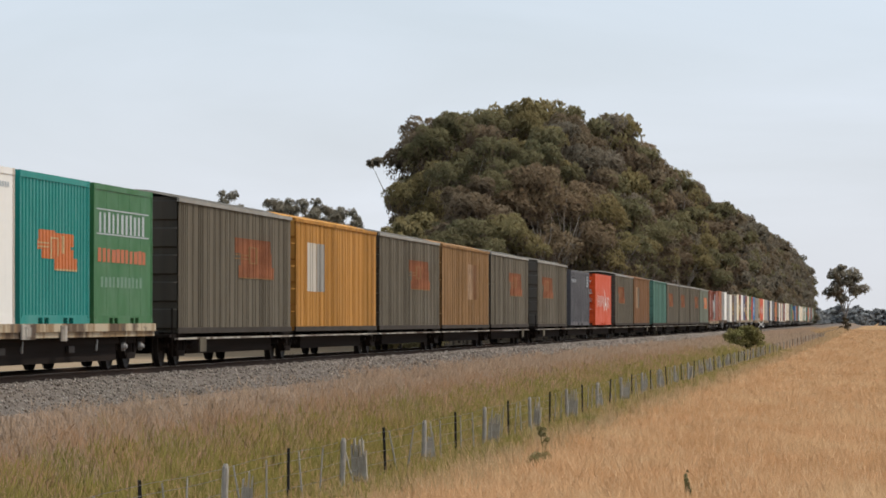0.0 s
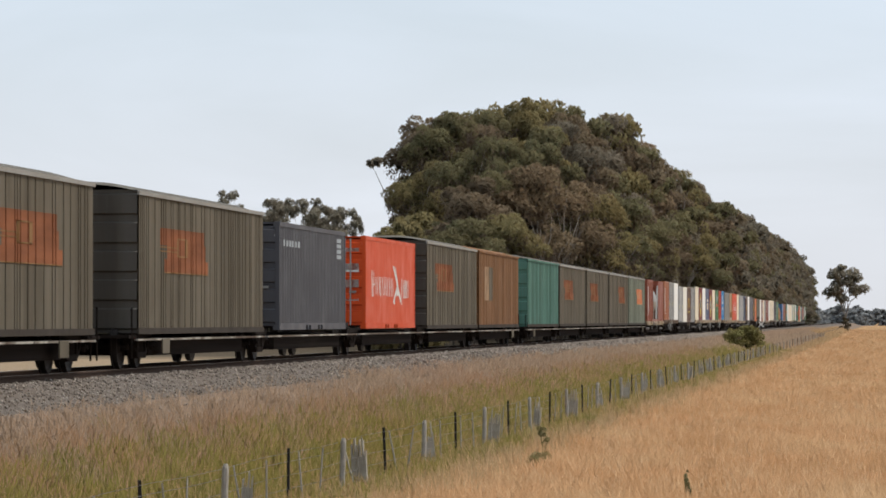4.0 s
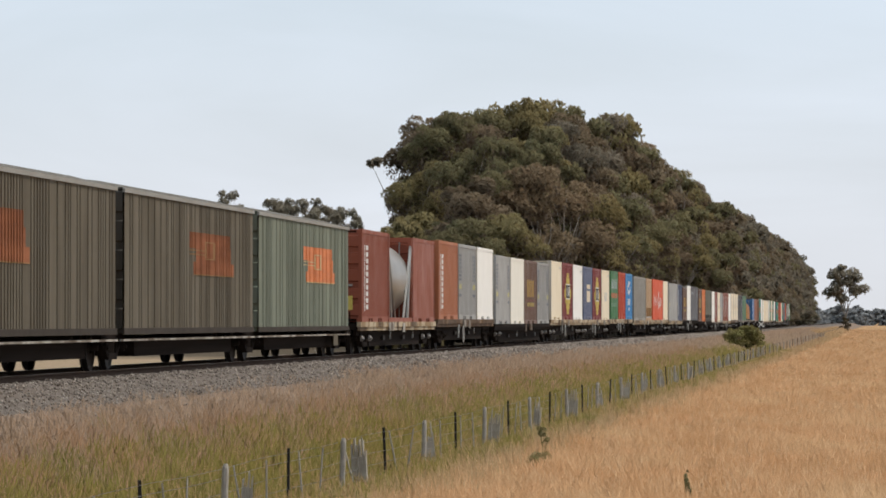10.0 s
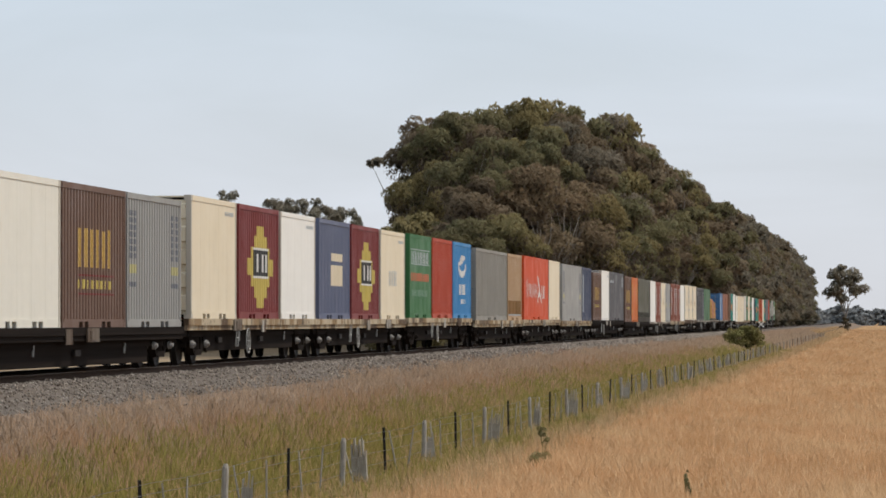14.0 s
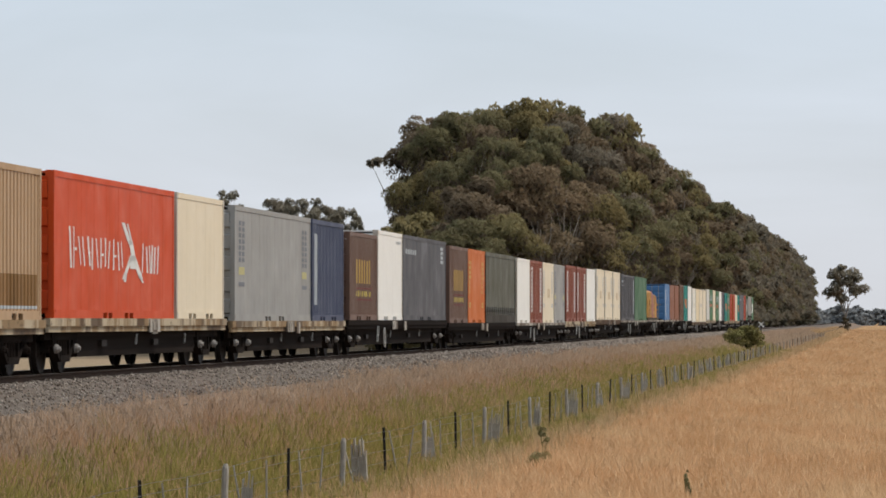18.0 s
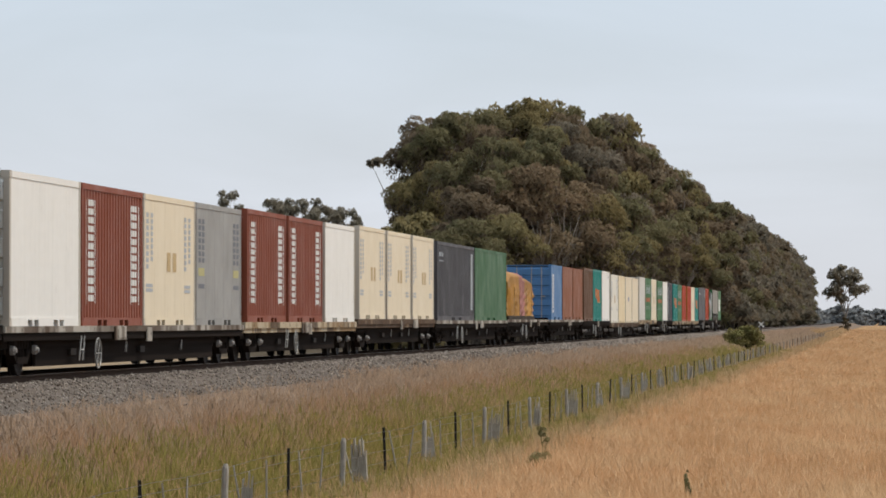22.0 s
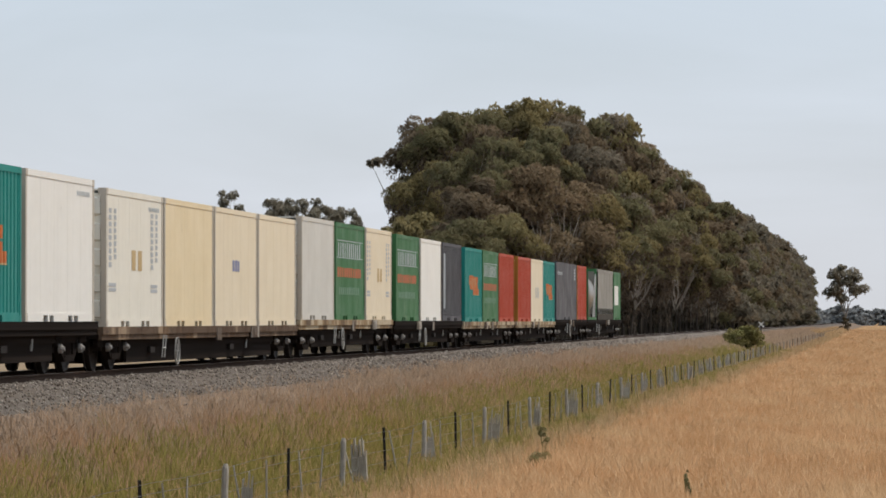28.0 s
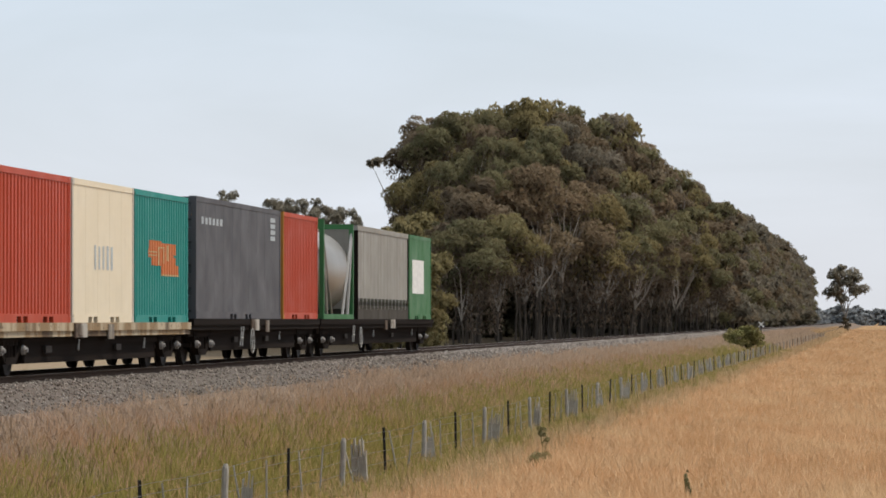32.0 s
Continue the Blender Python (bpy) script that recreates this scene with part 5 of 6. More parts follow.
def gum_cloud(rng, centres, radii, count, size, flat=0.82):
    """Leaf sprays on the shells of scalloped domes, with a coarse core that shuts out the light."""
    puffs, prad, own = [], [], []
    for k, (c, R) in enumerate(zip(centres, radii)):
        n = 17
        for j in range(n):
            a, e = 2.399 * j + rng.uniform(-0.4, 0.4), math.asin(-0.15 + 1.12 * (j + 0.5) / n * rng.uniform(0.9, 1.0))
            q = R * rng.uniform(0.62, 0.84)
            puffs.append((c[0] + q * math.cos(a) * math.cos(e), c[1] + q * math.sin(a) * math.cos(e), c[2] + q * flat * math.sin(e)))
            prad.append(R * rng.uniform(0.20, 0.38))
            own.append(k)
    puffs, prad, own, centres, radii = np.array(puffs), np.array(prad), np.array(own), np.array(centres), np.array(radii)
    shell = int(count * 0.92)
    pick = rng.choice(len(puffs), shell, p=prad ** 2 / (prad ** 2).sum())
    d = rng.normal(size=(shell, 3))
    d /= np.linalg.norm(d, axis=1)[:, None]
    d[:, 2] = np.where(d[:, 2] < -0.45, -d[:, 2], d[:, 2])
    p = puffs[pick] + d * (prad[pick] * rng.uniform(0.72, 1.04, shell))[:, None] * np.array([1, 1, 0.85])
    out = (p - centres[own[pick]]) / radii[own[pick]][:, None]
    core = count - shell
    k = rng.choice(len(centres), core, p=radii ** 2 / (radii ** 2).sum())
    d3 = rng.normal(size=(core, 3))
    d3 /= np.linalg.norm(d3, axis=1)[:, None]
    p3 = centres[k] + d3 * (radii[k] * rng.uniform(0.2, 0.62, core))[:, None] * np.array([1, 1, flat])
    v, f = slivers(rng, p, 0.26 * d + 1.2 * out * np.array([1, 1, 1.35]) + np.array([0, 0, 0.08]), size, 0.10, 0.75)
    v3, f3 = slivers(rng, p3, d3 + np.array([0, 0, 0.5]), size * 2.2, 0.16, 0.75)
    return np.concatenate([v, v3]), np.concatenate([f, f3])


def drape_cloud(rng, centres, radii, count, size):
    """Sparse brown sprays and twigs that hang under the domes."""
    centres, radii = np.array(centres), np.array(radii)
    k = rng.choice(len(centres), count, p=radii ** 2 / (radii ** 2).sum())
    t, w = rng.uniform(0, 2 * np.pi, count), np.sqrt(rng.uniform(0.05, 1.0, count))
    fall = rng.uniform(0, 1, count) ** 1.5
    side = np.stack([np.cos(t), np.sin(t), np.zeros(count)], axis=1)
    p = centres[k] + side * (radii[k] * w * (0.95 - 0.40 * fall))[:, None] - np.array([0, 0, 1.0]) * (radii[k] * 1.7 * fall)[:, None]
    return slivers(rng, p, side * 0.9 + np.array([0, 0, -0.1]), size * 1.25, 0.2, 1.3)


def bent(build, a, b, r0, r1, r, sway, n=5):
    """A limb in three bending lengths."""
    pts = [a] + [a.lerp(b, k) + Vector((r.uniform(-sway, sway), r.uniform(-sway, sway), r.uniform(-0.3, 0.3) * sway)) for k in (0.35, 0.7)] + [b]
    for i in range(3):
        build.tube(pts[i], pts[i + 1], r0 + (r1 - r0) * i / 3, r0 + (r1 - r0) * (i + 1) / 3, n, False)
    return pts[1]


def gum_tree(seed, H, spread_w, leaves, size, bare=0.35, clumps=9, material="leaf", low=None, stout=0.006, label="tall eucalypt with pale limbs and a ragged olive crown", category="tree", big=(0.085, 0.125), group="trees of the belt", name="gum_tree", limb="limb", twigs=0.0, flat=0.82):
    """A eucalypt: a forked tapered trunk, rising limbs, and a crown of separate domed leaf clumps at the limbs' ends."""
    r, rng = random.Random(seed), np.random.default_rng(seed)
    top = tagged(new(name), label, category, group)
    trunk, limbs = Build(), Build()
    base = Vector((0, 0, -0.3))
    fork = Vector((r.uniform(-0.4, 0.4), r.uniform(-0.4, 0.4), H * (low or bare) * r.uniform(0.75, 1.05)))
    r0 = stout * H
    bent(trunk, base, fork, r0 * 1.15, r0 * 0.62, r, 0.012 * H, 9)
    centres, radii = [], []
    for i in range(clumps):
        up = (i + 0.5) / clumps
        rad = H * r.uniform(*big) * (1.05 - 0.2 * up)
        best, far = None, -1
        for _ in range(10):
            a = r.uniform(0, 2 * math.pi)
            h = H * (bare + (1.0 - bare) * up ** 0.85) - rad * 0.8 + H * r.uniform(-0.03, 0.03)
            w = spread_w * math.sqrt(max(0.05, 1 - 0.93 * up ** 2.2)) * r.uniform(0.4, 1.0)
            c = Vector((math.cos(a) * w, math.sin(a) * w, h))
            gap = min([((c - q) * 1.0).length - 0.6 * (rad + s) for q, s in zip(centres, radii)] or [0])
            if best is None or gap > far:
                best, far = c, gap
        centres.append(best)
        radii.append(rad)
    lift = H / max(c.z + 0.84 * q for c, q in zip(centres, radii))
    hubs = [fork.lerp(Vector((0.45 * spread_w * math.cos(t), 0.45 * spread_w * math.sin(t), H * (0.45 + 0.35 * bare))), r.uniform(0.6, 0.9)) for t in (0.4, 2.2, 3.9, 5.3)]
    for h in hubs:
        bent(limbs, fork, h, r0 * 0.62, r0 * 0.42, r, 0.012 * H, 6)
    for c, q in zip(centres, radii):
        c.z *= lift
        hub = min(hubs, key=lambda h: (h - c).length + (8 if h.z > c.z else 0))
        if c.z < hub.z:
            hub = fork
        knee = bent(limbs, hub, c, r0 * 0.42, r0 * 0.10, r, 0.018 * H)
        for _ in range(3):
            tip = c + Vector((r.uniform(-0.7, 0.7) * q, r.uniform(-0.7, 0.7) * q, r.uniform(-0.1, 0.35) * q))
            limbs.tube(knee.lerp(c, r.uniform(0.3, 0.8)), tip, r0 * 0.16, r0 * 0.05, 4, False)
    part("trunk", trunk, "bark", top)
    part("branchwork", limbs, limb, top, "pale smooth limbs")
    places = [tuple(c) for c in centres]
    part("crown", leaf_mesh("crown", gum_cloud(rng, places, radii, leaves, size, flat)), material, top)
    if twigs:
        part("dry_foliage", leaf_mesh("dry_foliage", drape_cloud(rng, places, radii, int(leaves * twigs), size)), "twigs", top, "brown hanging twigs and dead leaves")
    return top


def ground_at(x, y):
    p = Vector((x, y, 0)) - ORIGIN
    return ground_z(p.dot(-LEFT), p.dot(ALONG))


def tree_at(proto, x, y, scale, turn):
    t = copy_thing(proto, pose(x, y, ground_at(x, y) - 0.1, 0, 0, turn))
    t.scale = (scale[0], scale[0], scale[1])
    return t


SWAYING = []   # crowns that the breeze rocks


def belt():
    """The windbreak along the far side of the line: rows of eucalypts, domed low ones in front of its near end."""
    r = random.Random(5)
    tall = [gum_tree(40 + i, 24, (4.4, 5.0, 4.6, 5.2, 4.4)[i], 20000, 0.27, (0.52, 0.62, 0.48, 0.58, 0.54)[i], (7, 6, 9, 7, 8)[i], low=0.30, big=(0.075, 0.155), twigs=0.13) for i in range(5)]
    fair = [gum_tree(50 + i, 24, (5.0, 5.6, 4.8, 5.4)[i], 11000, 0.40, (0.38, 0.46, 0.34, 0.42)[i], (10, 9, 12, 10)[i], low=0.24, big=(0.080, 0.150), twigs=0.12) for i in range(4)]
    dome = [gum_tree(60 + i, 13, (2.6, 3.0, 2.2)[i], 13000, 0.22, (0.62, 0.66, 0.58)[i], (5, 6, 4)[i], "leaf", 0.30, 0.008, "spreading eucalypt with a low domed crown on pale stems", big=(0.15, 0.21), twigs=0.2) for i in range(3)]
    far = [gum_tree(70 + i, 24, 5.4, 5600, 0.62, 0.16, 14, "leaf", None, 0.008, "far eucalypt of the belt with a dense olive crown", big=(0.09, 0.14)) for i in range(3)]
    rear = [gum_tree(75 + i, 24, 5.0, 9000, 0.40, 0.56, 7, "leaf", 0.35, 0.007, "eucalypt in the depth of the belt", big=(0.09, 0.155), twigs=0.12) for i in range(3)]
    under = [gum_tree(79 + i, 9, 3.8, 2400, 0.55, 0.05, 11, "leaf_dark", None, 0.008, "low understorey shrub with shade-darkened leaves beneath the eucalypts", "shrub", (0.13, 0.19), "understorey of the belt", "understorey_shrub") for i in range(2)]
    tones = ["leaf", "leaf_bright", "leaf_green", "leaf_bright", "leaf_russet", "leaf_grey", "leaf_bright", "leaf_green", "leaf"]
    used = set()

    def put(p, s, off, h, wide=1.0, tone=None):
        q = ORIGIN + ALONG * s + LEFT * off
        k = h / (13 if p in dome else 9 if p in under else 24)
        m = pose(q.x, q.y, ground_at(q.x, q.y) - 0.1, 0, 0, r.uniform(0, 360))
        if p not in used:
            used.add(p)
            p.matrix_basis = m
            t = p
        else:
            t = copy_thing(p, m)
        t.scale = (k * wide * r.uniform(0.9, 1.1), k * wide * r.uniform(0.9, 1.1), k)
        if tone is None or p in far:
            own = "leaf_dark" if p in under else r.choice(tones)
            tone = tone or own
        for c in t.children:
            if c.name.startswith("crown"):
                c.material_slots[0].material = M[tone]
                if p in tall:
                    SWAYING.append(c)

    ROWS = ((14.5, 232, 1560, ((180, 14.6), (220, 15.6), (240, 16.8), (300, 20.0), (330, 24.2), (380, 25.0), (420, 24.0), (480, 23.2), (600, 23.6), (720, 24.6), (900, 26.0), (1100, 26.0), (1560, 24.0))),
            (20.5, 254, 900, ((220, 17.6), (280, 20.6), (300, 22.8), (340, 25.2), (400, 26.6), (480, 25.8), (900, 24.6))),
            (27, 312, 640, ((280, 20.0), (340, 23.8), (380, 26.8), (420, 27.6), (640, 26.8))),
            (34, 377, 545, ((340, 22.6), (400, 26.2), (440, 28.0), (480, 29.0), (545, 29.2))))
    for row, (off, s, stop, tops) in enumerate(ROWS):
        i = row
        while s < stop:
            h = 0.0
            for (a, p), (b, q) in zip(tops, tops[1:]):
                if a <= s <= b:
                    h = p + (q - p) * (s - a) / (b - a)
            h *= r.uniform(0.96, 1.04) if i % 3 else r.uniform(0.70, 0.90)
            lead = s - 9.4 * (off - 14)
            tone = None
            # far trees get mostly greyer leaves, haze put into their colour
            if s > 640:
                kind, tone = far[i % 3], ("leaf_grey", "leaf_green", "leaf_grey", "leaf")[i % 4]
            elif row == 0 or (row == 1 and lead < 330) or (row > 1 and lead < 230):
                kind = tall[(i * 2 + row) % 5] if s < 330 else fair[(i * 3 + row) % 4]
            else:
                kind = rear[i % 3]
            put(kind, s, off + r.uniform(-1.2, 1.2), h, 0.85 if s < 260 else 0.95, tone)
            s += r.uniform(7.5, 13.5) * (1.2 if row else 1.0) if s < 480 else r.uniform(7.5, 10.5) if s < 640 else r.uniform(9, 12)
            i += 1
    for i, (s, off, h, tone) in enumerate(((203, 12.6, 9.6, "leaf_green"), (211, 11.0, 10.2, "leaf_bright"), (222, 13.8, 12.0, "leaf"), (243, 12.0, 14.8, "leaf_russet"), (268, 12.0, 15.4, "leaf_russet"),
                                           (292, 11.4, 15.2, "leaf_bright"), (306, 10.6, 14.2, "leaf_bright"), (322, 11.2, 15.6, "leaf_green"), (345, 10.6, 13.8, "leaf_bright"),
                                           (372, 10.4, 14.4, "leaf_green"), (398, 10.8, 13.2, "leaf_bright"), (430, 10.6, 13.8, "leaf"), (470, 10.6, 13.2, "leaf_bright"), (515, 10.8, 13.8, "leaf_green"))):
        put(dome[i % 3], s, off, h, 1.0, tone)
    # shrub rows added to close the bright gaps between trunks
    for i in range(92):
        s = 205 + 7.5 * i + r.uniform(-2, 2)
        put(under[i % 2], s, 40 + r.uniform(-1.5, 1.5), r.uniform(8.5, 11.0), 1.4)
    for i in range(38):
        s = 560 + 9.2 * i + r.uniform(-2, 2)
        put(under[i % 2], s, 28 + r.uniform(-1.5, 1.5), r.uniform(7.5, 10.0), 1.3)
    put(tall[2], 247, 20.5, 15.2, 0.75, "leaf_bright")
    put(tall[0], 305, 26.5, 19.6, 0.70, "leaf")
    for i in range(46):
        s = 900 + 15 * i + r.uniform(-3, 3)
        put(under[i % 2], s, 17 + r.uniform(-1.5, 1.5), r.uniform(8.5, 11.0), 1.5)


belt()


def bare_gum(seed, s, off, H, lean):
    """A dead or leaning stem with pale naked limbs at the edge of the belt."""
    r = random.Random(seed)
    top = tagged(new("gum_tree"), "half-dead eucalypt with naked pale limbs at the belt's edge", "tree", "trees of the belt")
    trunk, limbs = Build(), Build()
    fork = Vector((0.2 * lean, 0.1, H * 0.45))
    bent(trunk, Vector((0, 0, -0.3)), fork, 0.13, 0.09, r, 0.2, 8)
    for k in range(6):
        a, reach = r.uniform(0, 6.28), r.uniform(1.0, 2.6)
        tip = Vector((fork.x + lean * r.uniform(0.2, 1.0) + reach * math.cos(a), reach * math.sin(a), H * r.uniform(0.62, 1.0)))
        knee = bent(limbs, trunk_point(fork, r), tip, 0.075, 0.02, r, 0.35, 6)
        for _ in range(2):
            limbs.tube(knee, knee.lerp(tip, 0.8) + Vector((r.uniform(-0.9, 0.9), r.uniform(-0.9, 0.9), r.uniform(0, 0.8))), 0.045, 0.012, 5, False)
    part("trunk", trunk, "bark", top)
    part("branchwork", limbs, "limb", top)
    p = ORIGIN + ALONG * s + LEFT * off
    top.matrix_basis = pose(p.x, p.y, ground_at(p.x, p.y) - 0.1, 0, 0, HEADING - 90)


def trunk_point(fork, r):
    return fork * r.uniform(0.8, 1.0)


for k, (s, off, H, lean) in enumerate(((240, 10.6, 12.0, 0.6), (258, 10.2, 13.5, -0.5), (300, 9.8, 11.0, 1.8), (338, 9.4, 9.6, 2.4), (420, 9.4, 9.6, 2.0))):
    bare_gum(120 + k, s, off, H, lean)


def far_trees():
    r = random.Random(9)
    away = "distant trees beyond the line"
    p = gum_tree(81, 20, 2.9, 2000, 0.34, 0.86, 6, "leaf_pale", 0.6, 0.005, "distant eucalypt with an open crown beyond the line", "tree", (0.055, 0.085), away)
    for i, (x, top_y, w) in enumerate(((403, 342, 0.6), (482, 358, 0.7), (503, 356, 0.75), (486, 372, 0.9), (538, 356, 0.85), (552, 372, 0.8), (575, 368, 0.8), (592, 371, 0.75), (584, 384, 0.9), (608, 374, 0.7), (632, 384, 0.45))):
        d = 520 + 14 * (i % 4)
        v = at_view((x - 784) / 7103, d)
        h = (567.7 - top_y - 5) * d / 7103 + CAM_Z
        t = p if i == 0 else copy_thing(p, Matrix())
        t.matrix_basis = pose(v.x, v.y, ground_at(v.x, v.y) - 0.1, 0, 0, 77 * i)
        k = h / 20
        t.scale = (w * k, w * k, k)
    # added stem for a branch tip of the belt, placed to fit the view
    thin = tagged(new("gum_tree"), "slender leaning stem with a leaf tuft, standing in for a branch tip", "tree", "trees of the belt")
    q, stem = random.Random(85), Build()
    fork = Vector((1.25, 0, 9.2))
    bent(stem, Vector((1.7, 0, -0.3)), fork, 0.06, 0.035, q, 0.1, 6)
    bent(stem, fork, Vector((-0.05, 0, 12.2)), 0.03, 0.012, q, 0.08, 5)
    part("trunk", stem, "bark", thin)
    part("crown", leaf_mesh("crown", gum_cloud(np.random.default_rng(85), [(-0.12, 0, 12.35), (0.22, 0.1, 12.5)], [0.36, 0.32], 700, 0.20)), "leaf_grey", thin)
    v = at_view((661 - 784) / 7103, 258)
    thin.matrix_basis = pose(v.x, v.y, ground_at(v.x, v.y))
    low = gum_tree(86, 8.2, 2.3, 9000, 0.24, 0.16, 9, "leaf_bright", None, 0.01, "low ragged eucalypt at the end of the belt", "tree", (0.13, 0.19))
    for i, (x, d, k) in enumerate(((676, 262, 1.0), (705, 256, 1.1), (742, 250, 0.9), (722, 290, 1.25))):
        v = at_view((x - 784) / 7103, d)
        t = low if i == 0 else copy_thing(low, Matrix())
        t.matrix_basis = pose(v.x, v.y, ground_at(v.x, v.y) - 0.1, 0, 0, 120 * i)
        t.scale = (k, k, k)
    lone = gum_tree(91, 16.8, 5.0, 5600, 0.55, 0.54, 20, "leaf_pale", 0.20, 0.014, "lone spreading eucalypt with bare pale limbs by the fence", "tree", (0.09, 0.13), "", flat=0.95)
    v = at_view((1497 - 784) / 7103, 1000)
    lone.matrix_basis = pose(v.x, v.y, 0.3, 0, 0, 30)
    shrub = gum_tree(96, 3.6, 1.2, 1500, 0.4, 0.05, 9, "leaf", None, 0.02, "dark shrub at the foot of the lone tree", "shrub", (0.14, 0.22), "")
    v = at_view((1496 - 784) / 7103, 996)
    shrub.matrix_basis = pose(v.x, v.y, 0.3)
    # horizon trees wear the leaf colour that has the haze painted in
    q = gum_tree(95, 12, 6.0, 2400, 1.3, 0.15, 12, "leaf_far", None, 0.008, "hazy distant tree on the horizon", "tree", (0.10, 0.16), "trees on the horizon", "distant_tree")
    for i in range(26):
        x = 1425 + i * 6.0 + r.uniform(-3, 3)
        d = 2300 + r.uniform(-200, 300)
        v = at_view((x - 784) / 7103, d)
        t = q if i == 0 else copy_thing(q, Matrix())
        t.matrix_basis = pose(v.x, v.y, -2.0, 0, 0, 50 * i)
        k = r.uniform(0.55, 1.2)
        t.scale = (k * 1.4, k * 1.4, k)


far_trees()


# ---- fence, bush, marker ----
FENCE_U = 6.35


def fence_point(s, z=0.0):
    p = ORIGIN + ALONG * s - LEFT * FENCE_U
    return Vector((p.x, p.y, ground_z(FENCE_U, s) + z))


def fence():
    r = random.Random(3)
    top = tagged(new("fence"), "old wire fence with steel and weathered timber posts", "fence", kind="structure")
    s, i = -26.1, 1
    steel = cached(("post", "steel"), lambda: Build().box(-0.024, 0.024, -0.008, 0.008, -0.3, 1.08).box(-0.008, 0.008, -0.024, 0.024, -0.3, 1.08))
    wood = cached(("post", "wood"), lambda: Build().tube((0, 0, -0.3), (0.01, 0.01, 1.0), 0.055, 0.05, 9).tube((0.01, 0.01, 1.0), (0.01, 0.01, 1.06), 0.05, 0.03, 9))

    def slabs(seed):
        """A broad old post riven into touching splinters, its top rotted ragged."""
        q, b = random.Random(seed), Build()
        wide = q.uniform(0.09, 0.16)
        x, crest = -wide, q.uniform(0.72, 0.92)
        b.box(-wide + 0.02, wide - 0.02, 0.0, 0.07, -0.2, crest - 0.26)
        while x < wide:
            w, h = q.uniform(0.018, 0.05), crest + q.uniform(-0.18, 0.07)
            y, lean, e = q.uniform(-0.035, 0.02), q.uniform(-0.012, 0.012), min(wide, x + w)
            vs = [(x, y, -0.2), (e, y, -0.2), (e, y + 0.06, -0.2), (x, y + 0.06, -0.2),
                  (x + lean + 0.004, y, h - q.uniform(0, 0.06)), (e + lean - 0.006, y, h), (e + lean - 0.006, y + 0.05, h), (x + lean + 0.004, y + 0.05, h - 0.03)]
            b.add(vs, [(3, 2, 1, 0), (4, 5, 6, 7), (0, 1, 5, 4), (1, 2, 6, 5), (2, 3, 7, 6), (3, 0, 4, 7)])
            x = e + q.uniform(0.002, 0.012)
        return b
    old = [cached(("old_post", k), lambda k=k: slabs(k)) for k in range(4)]
    stick = cached(("dropper",), lambda: Build().tube((0, 0, -0.1), (0.05, 0, 0.98), 0.02, 0.014, 5))
    while s < 900:
        p = fence_point(s)
        turn = math.degrees(-TRACK_TURN)
        if i % 2 == 0:
            part("post", steel, "post_steel", top, "dark steel post", at=pose(p.x, p.y, p.z, r.uniform(-3, 3), r.uniform(-5, 2), r.uniform(0, 90)))
        else:
            part("post", wood, "post_wood", top, "weathered pale grey post", at=pose(p.x, p.y, p.z, r.uniform(-2, 2), r.uniform(-2, 2), 0))
            if s < 190:
                q = fence_point(s + r.uniform(1.6, 2.6))
                part("split_post", old[(i // 2) % 4], "riven_timber", top, "old splintered timber post", at=pose(q.x, q.y, q.z, r.uniform(-5, 5), r.uniform(-14, 6), turn + r.uniform(-25, 25)))
        if s < 260:
            for k in range(2):
                q = fence_point(s + 1.6 + 2.1 * k + r.uniform(-0.5, 0.5))
                part("dropper", stick, "post_wood", top, at=pose(q.x, q.y, q.z, r.uniform(-6, 6), r.uniform(-10, 12), r.uniform(0, 360)))
        s += 6.42 if s < 260 else 12.84
        i += 1
    for h in (0.2, 0.42, 0.64, 0.86, 1.0):
        b = Build()
        for k in range(-8, 100):
            a, c = fence_point(k * 3.2, h + 0.02 * math.sin(k * 1.7)), fence_point(k * 3.2 + 3.2, h + 0.02 * math.sin(k * 1.7 + 1.7))
            b.tube(a, c, 0.004, n=3, caps=False)
        part("wire", b, "wire", top)


fence()


def bush():
    top = tagged(new("bush"), "low spreading green bush beside the fence", "bush")
    rng, r = np.random.default_rng(7), random.Random(7)
    cs = [(r.uniform(-1.5, 1.5), r.uniform(-1.4, 1.4), r.uniform(0.4, 2.1)) for _ in range(20)]
    cs = [(x, y, z * (1 - 0.25 * abs(x))) for x, y, z in cs]
    st = Build()
    for c in cs:
        st.tube((0, 0, -0.2), c, 0.04, 0.01, 5, False)
    part("stems", st, "bark", top)
    part("foliage", leaf_mesh("foliage", dome_cloud(rng, cs, [0.72] * 20, 14000, 0.085)), "leaf_bush", top)
    v = at_view((1317 - 784) / 7103, 330)
    top.matrix_basis = pose(v.x, v.y, ground_at(v.x, v.y))
    top.scale = (1.05, 1.0, 0.86)


bush()


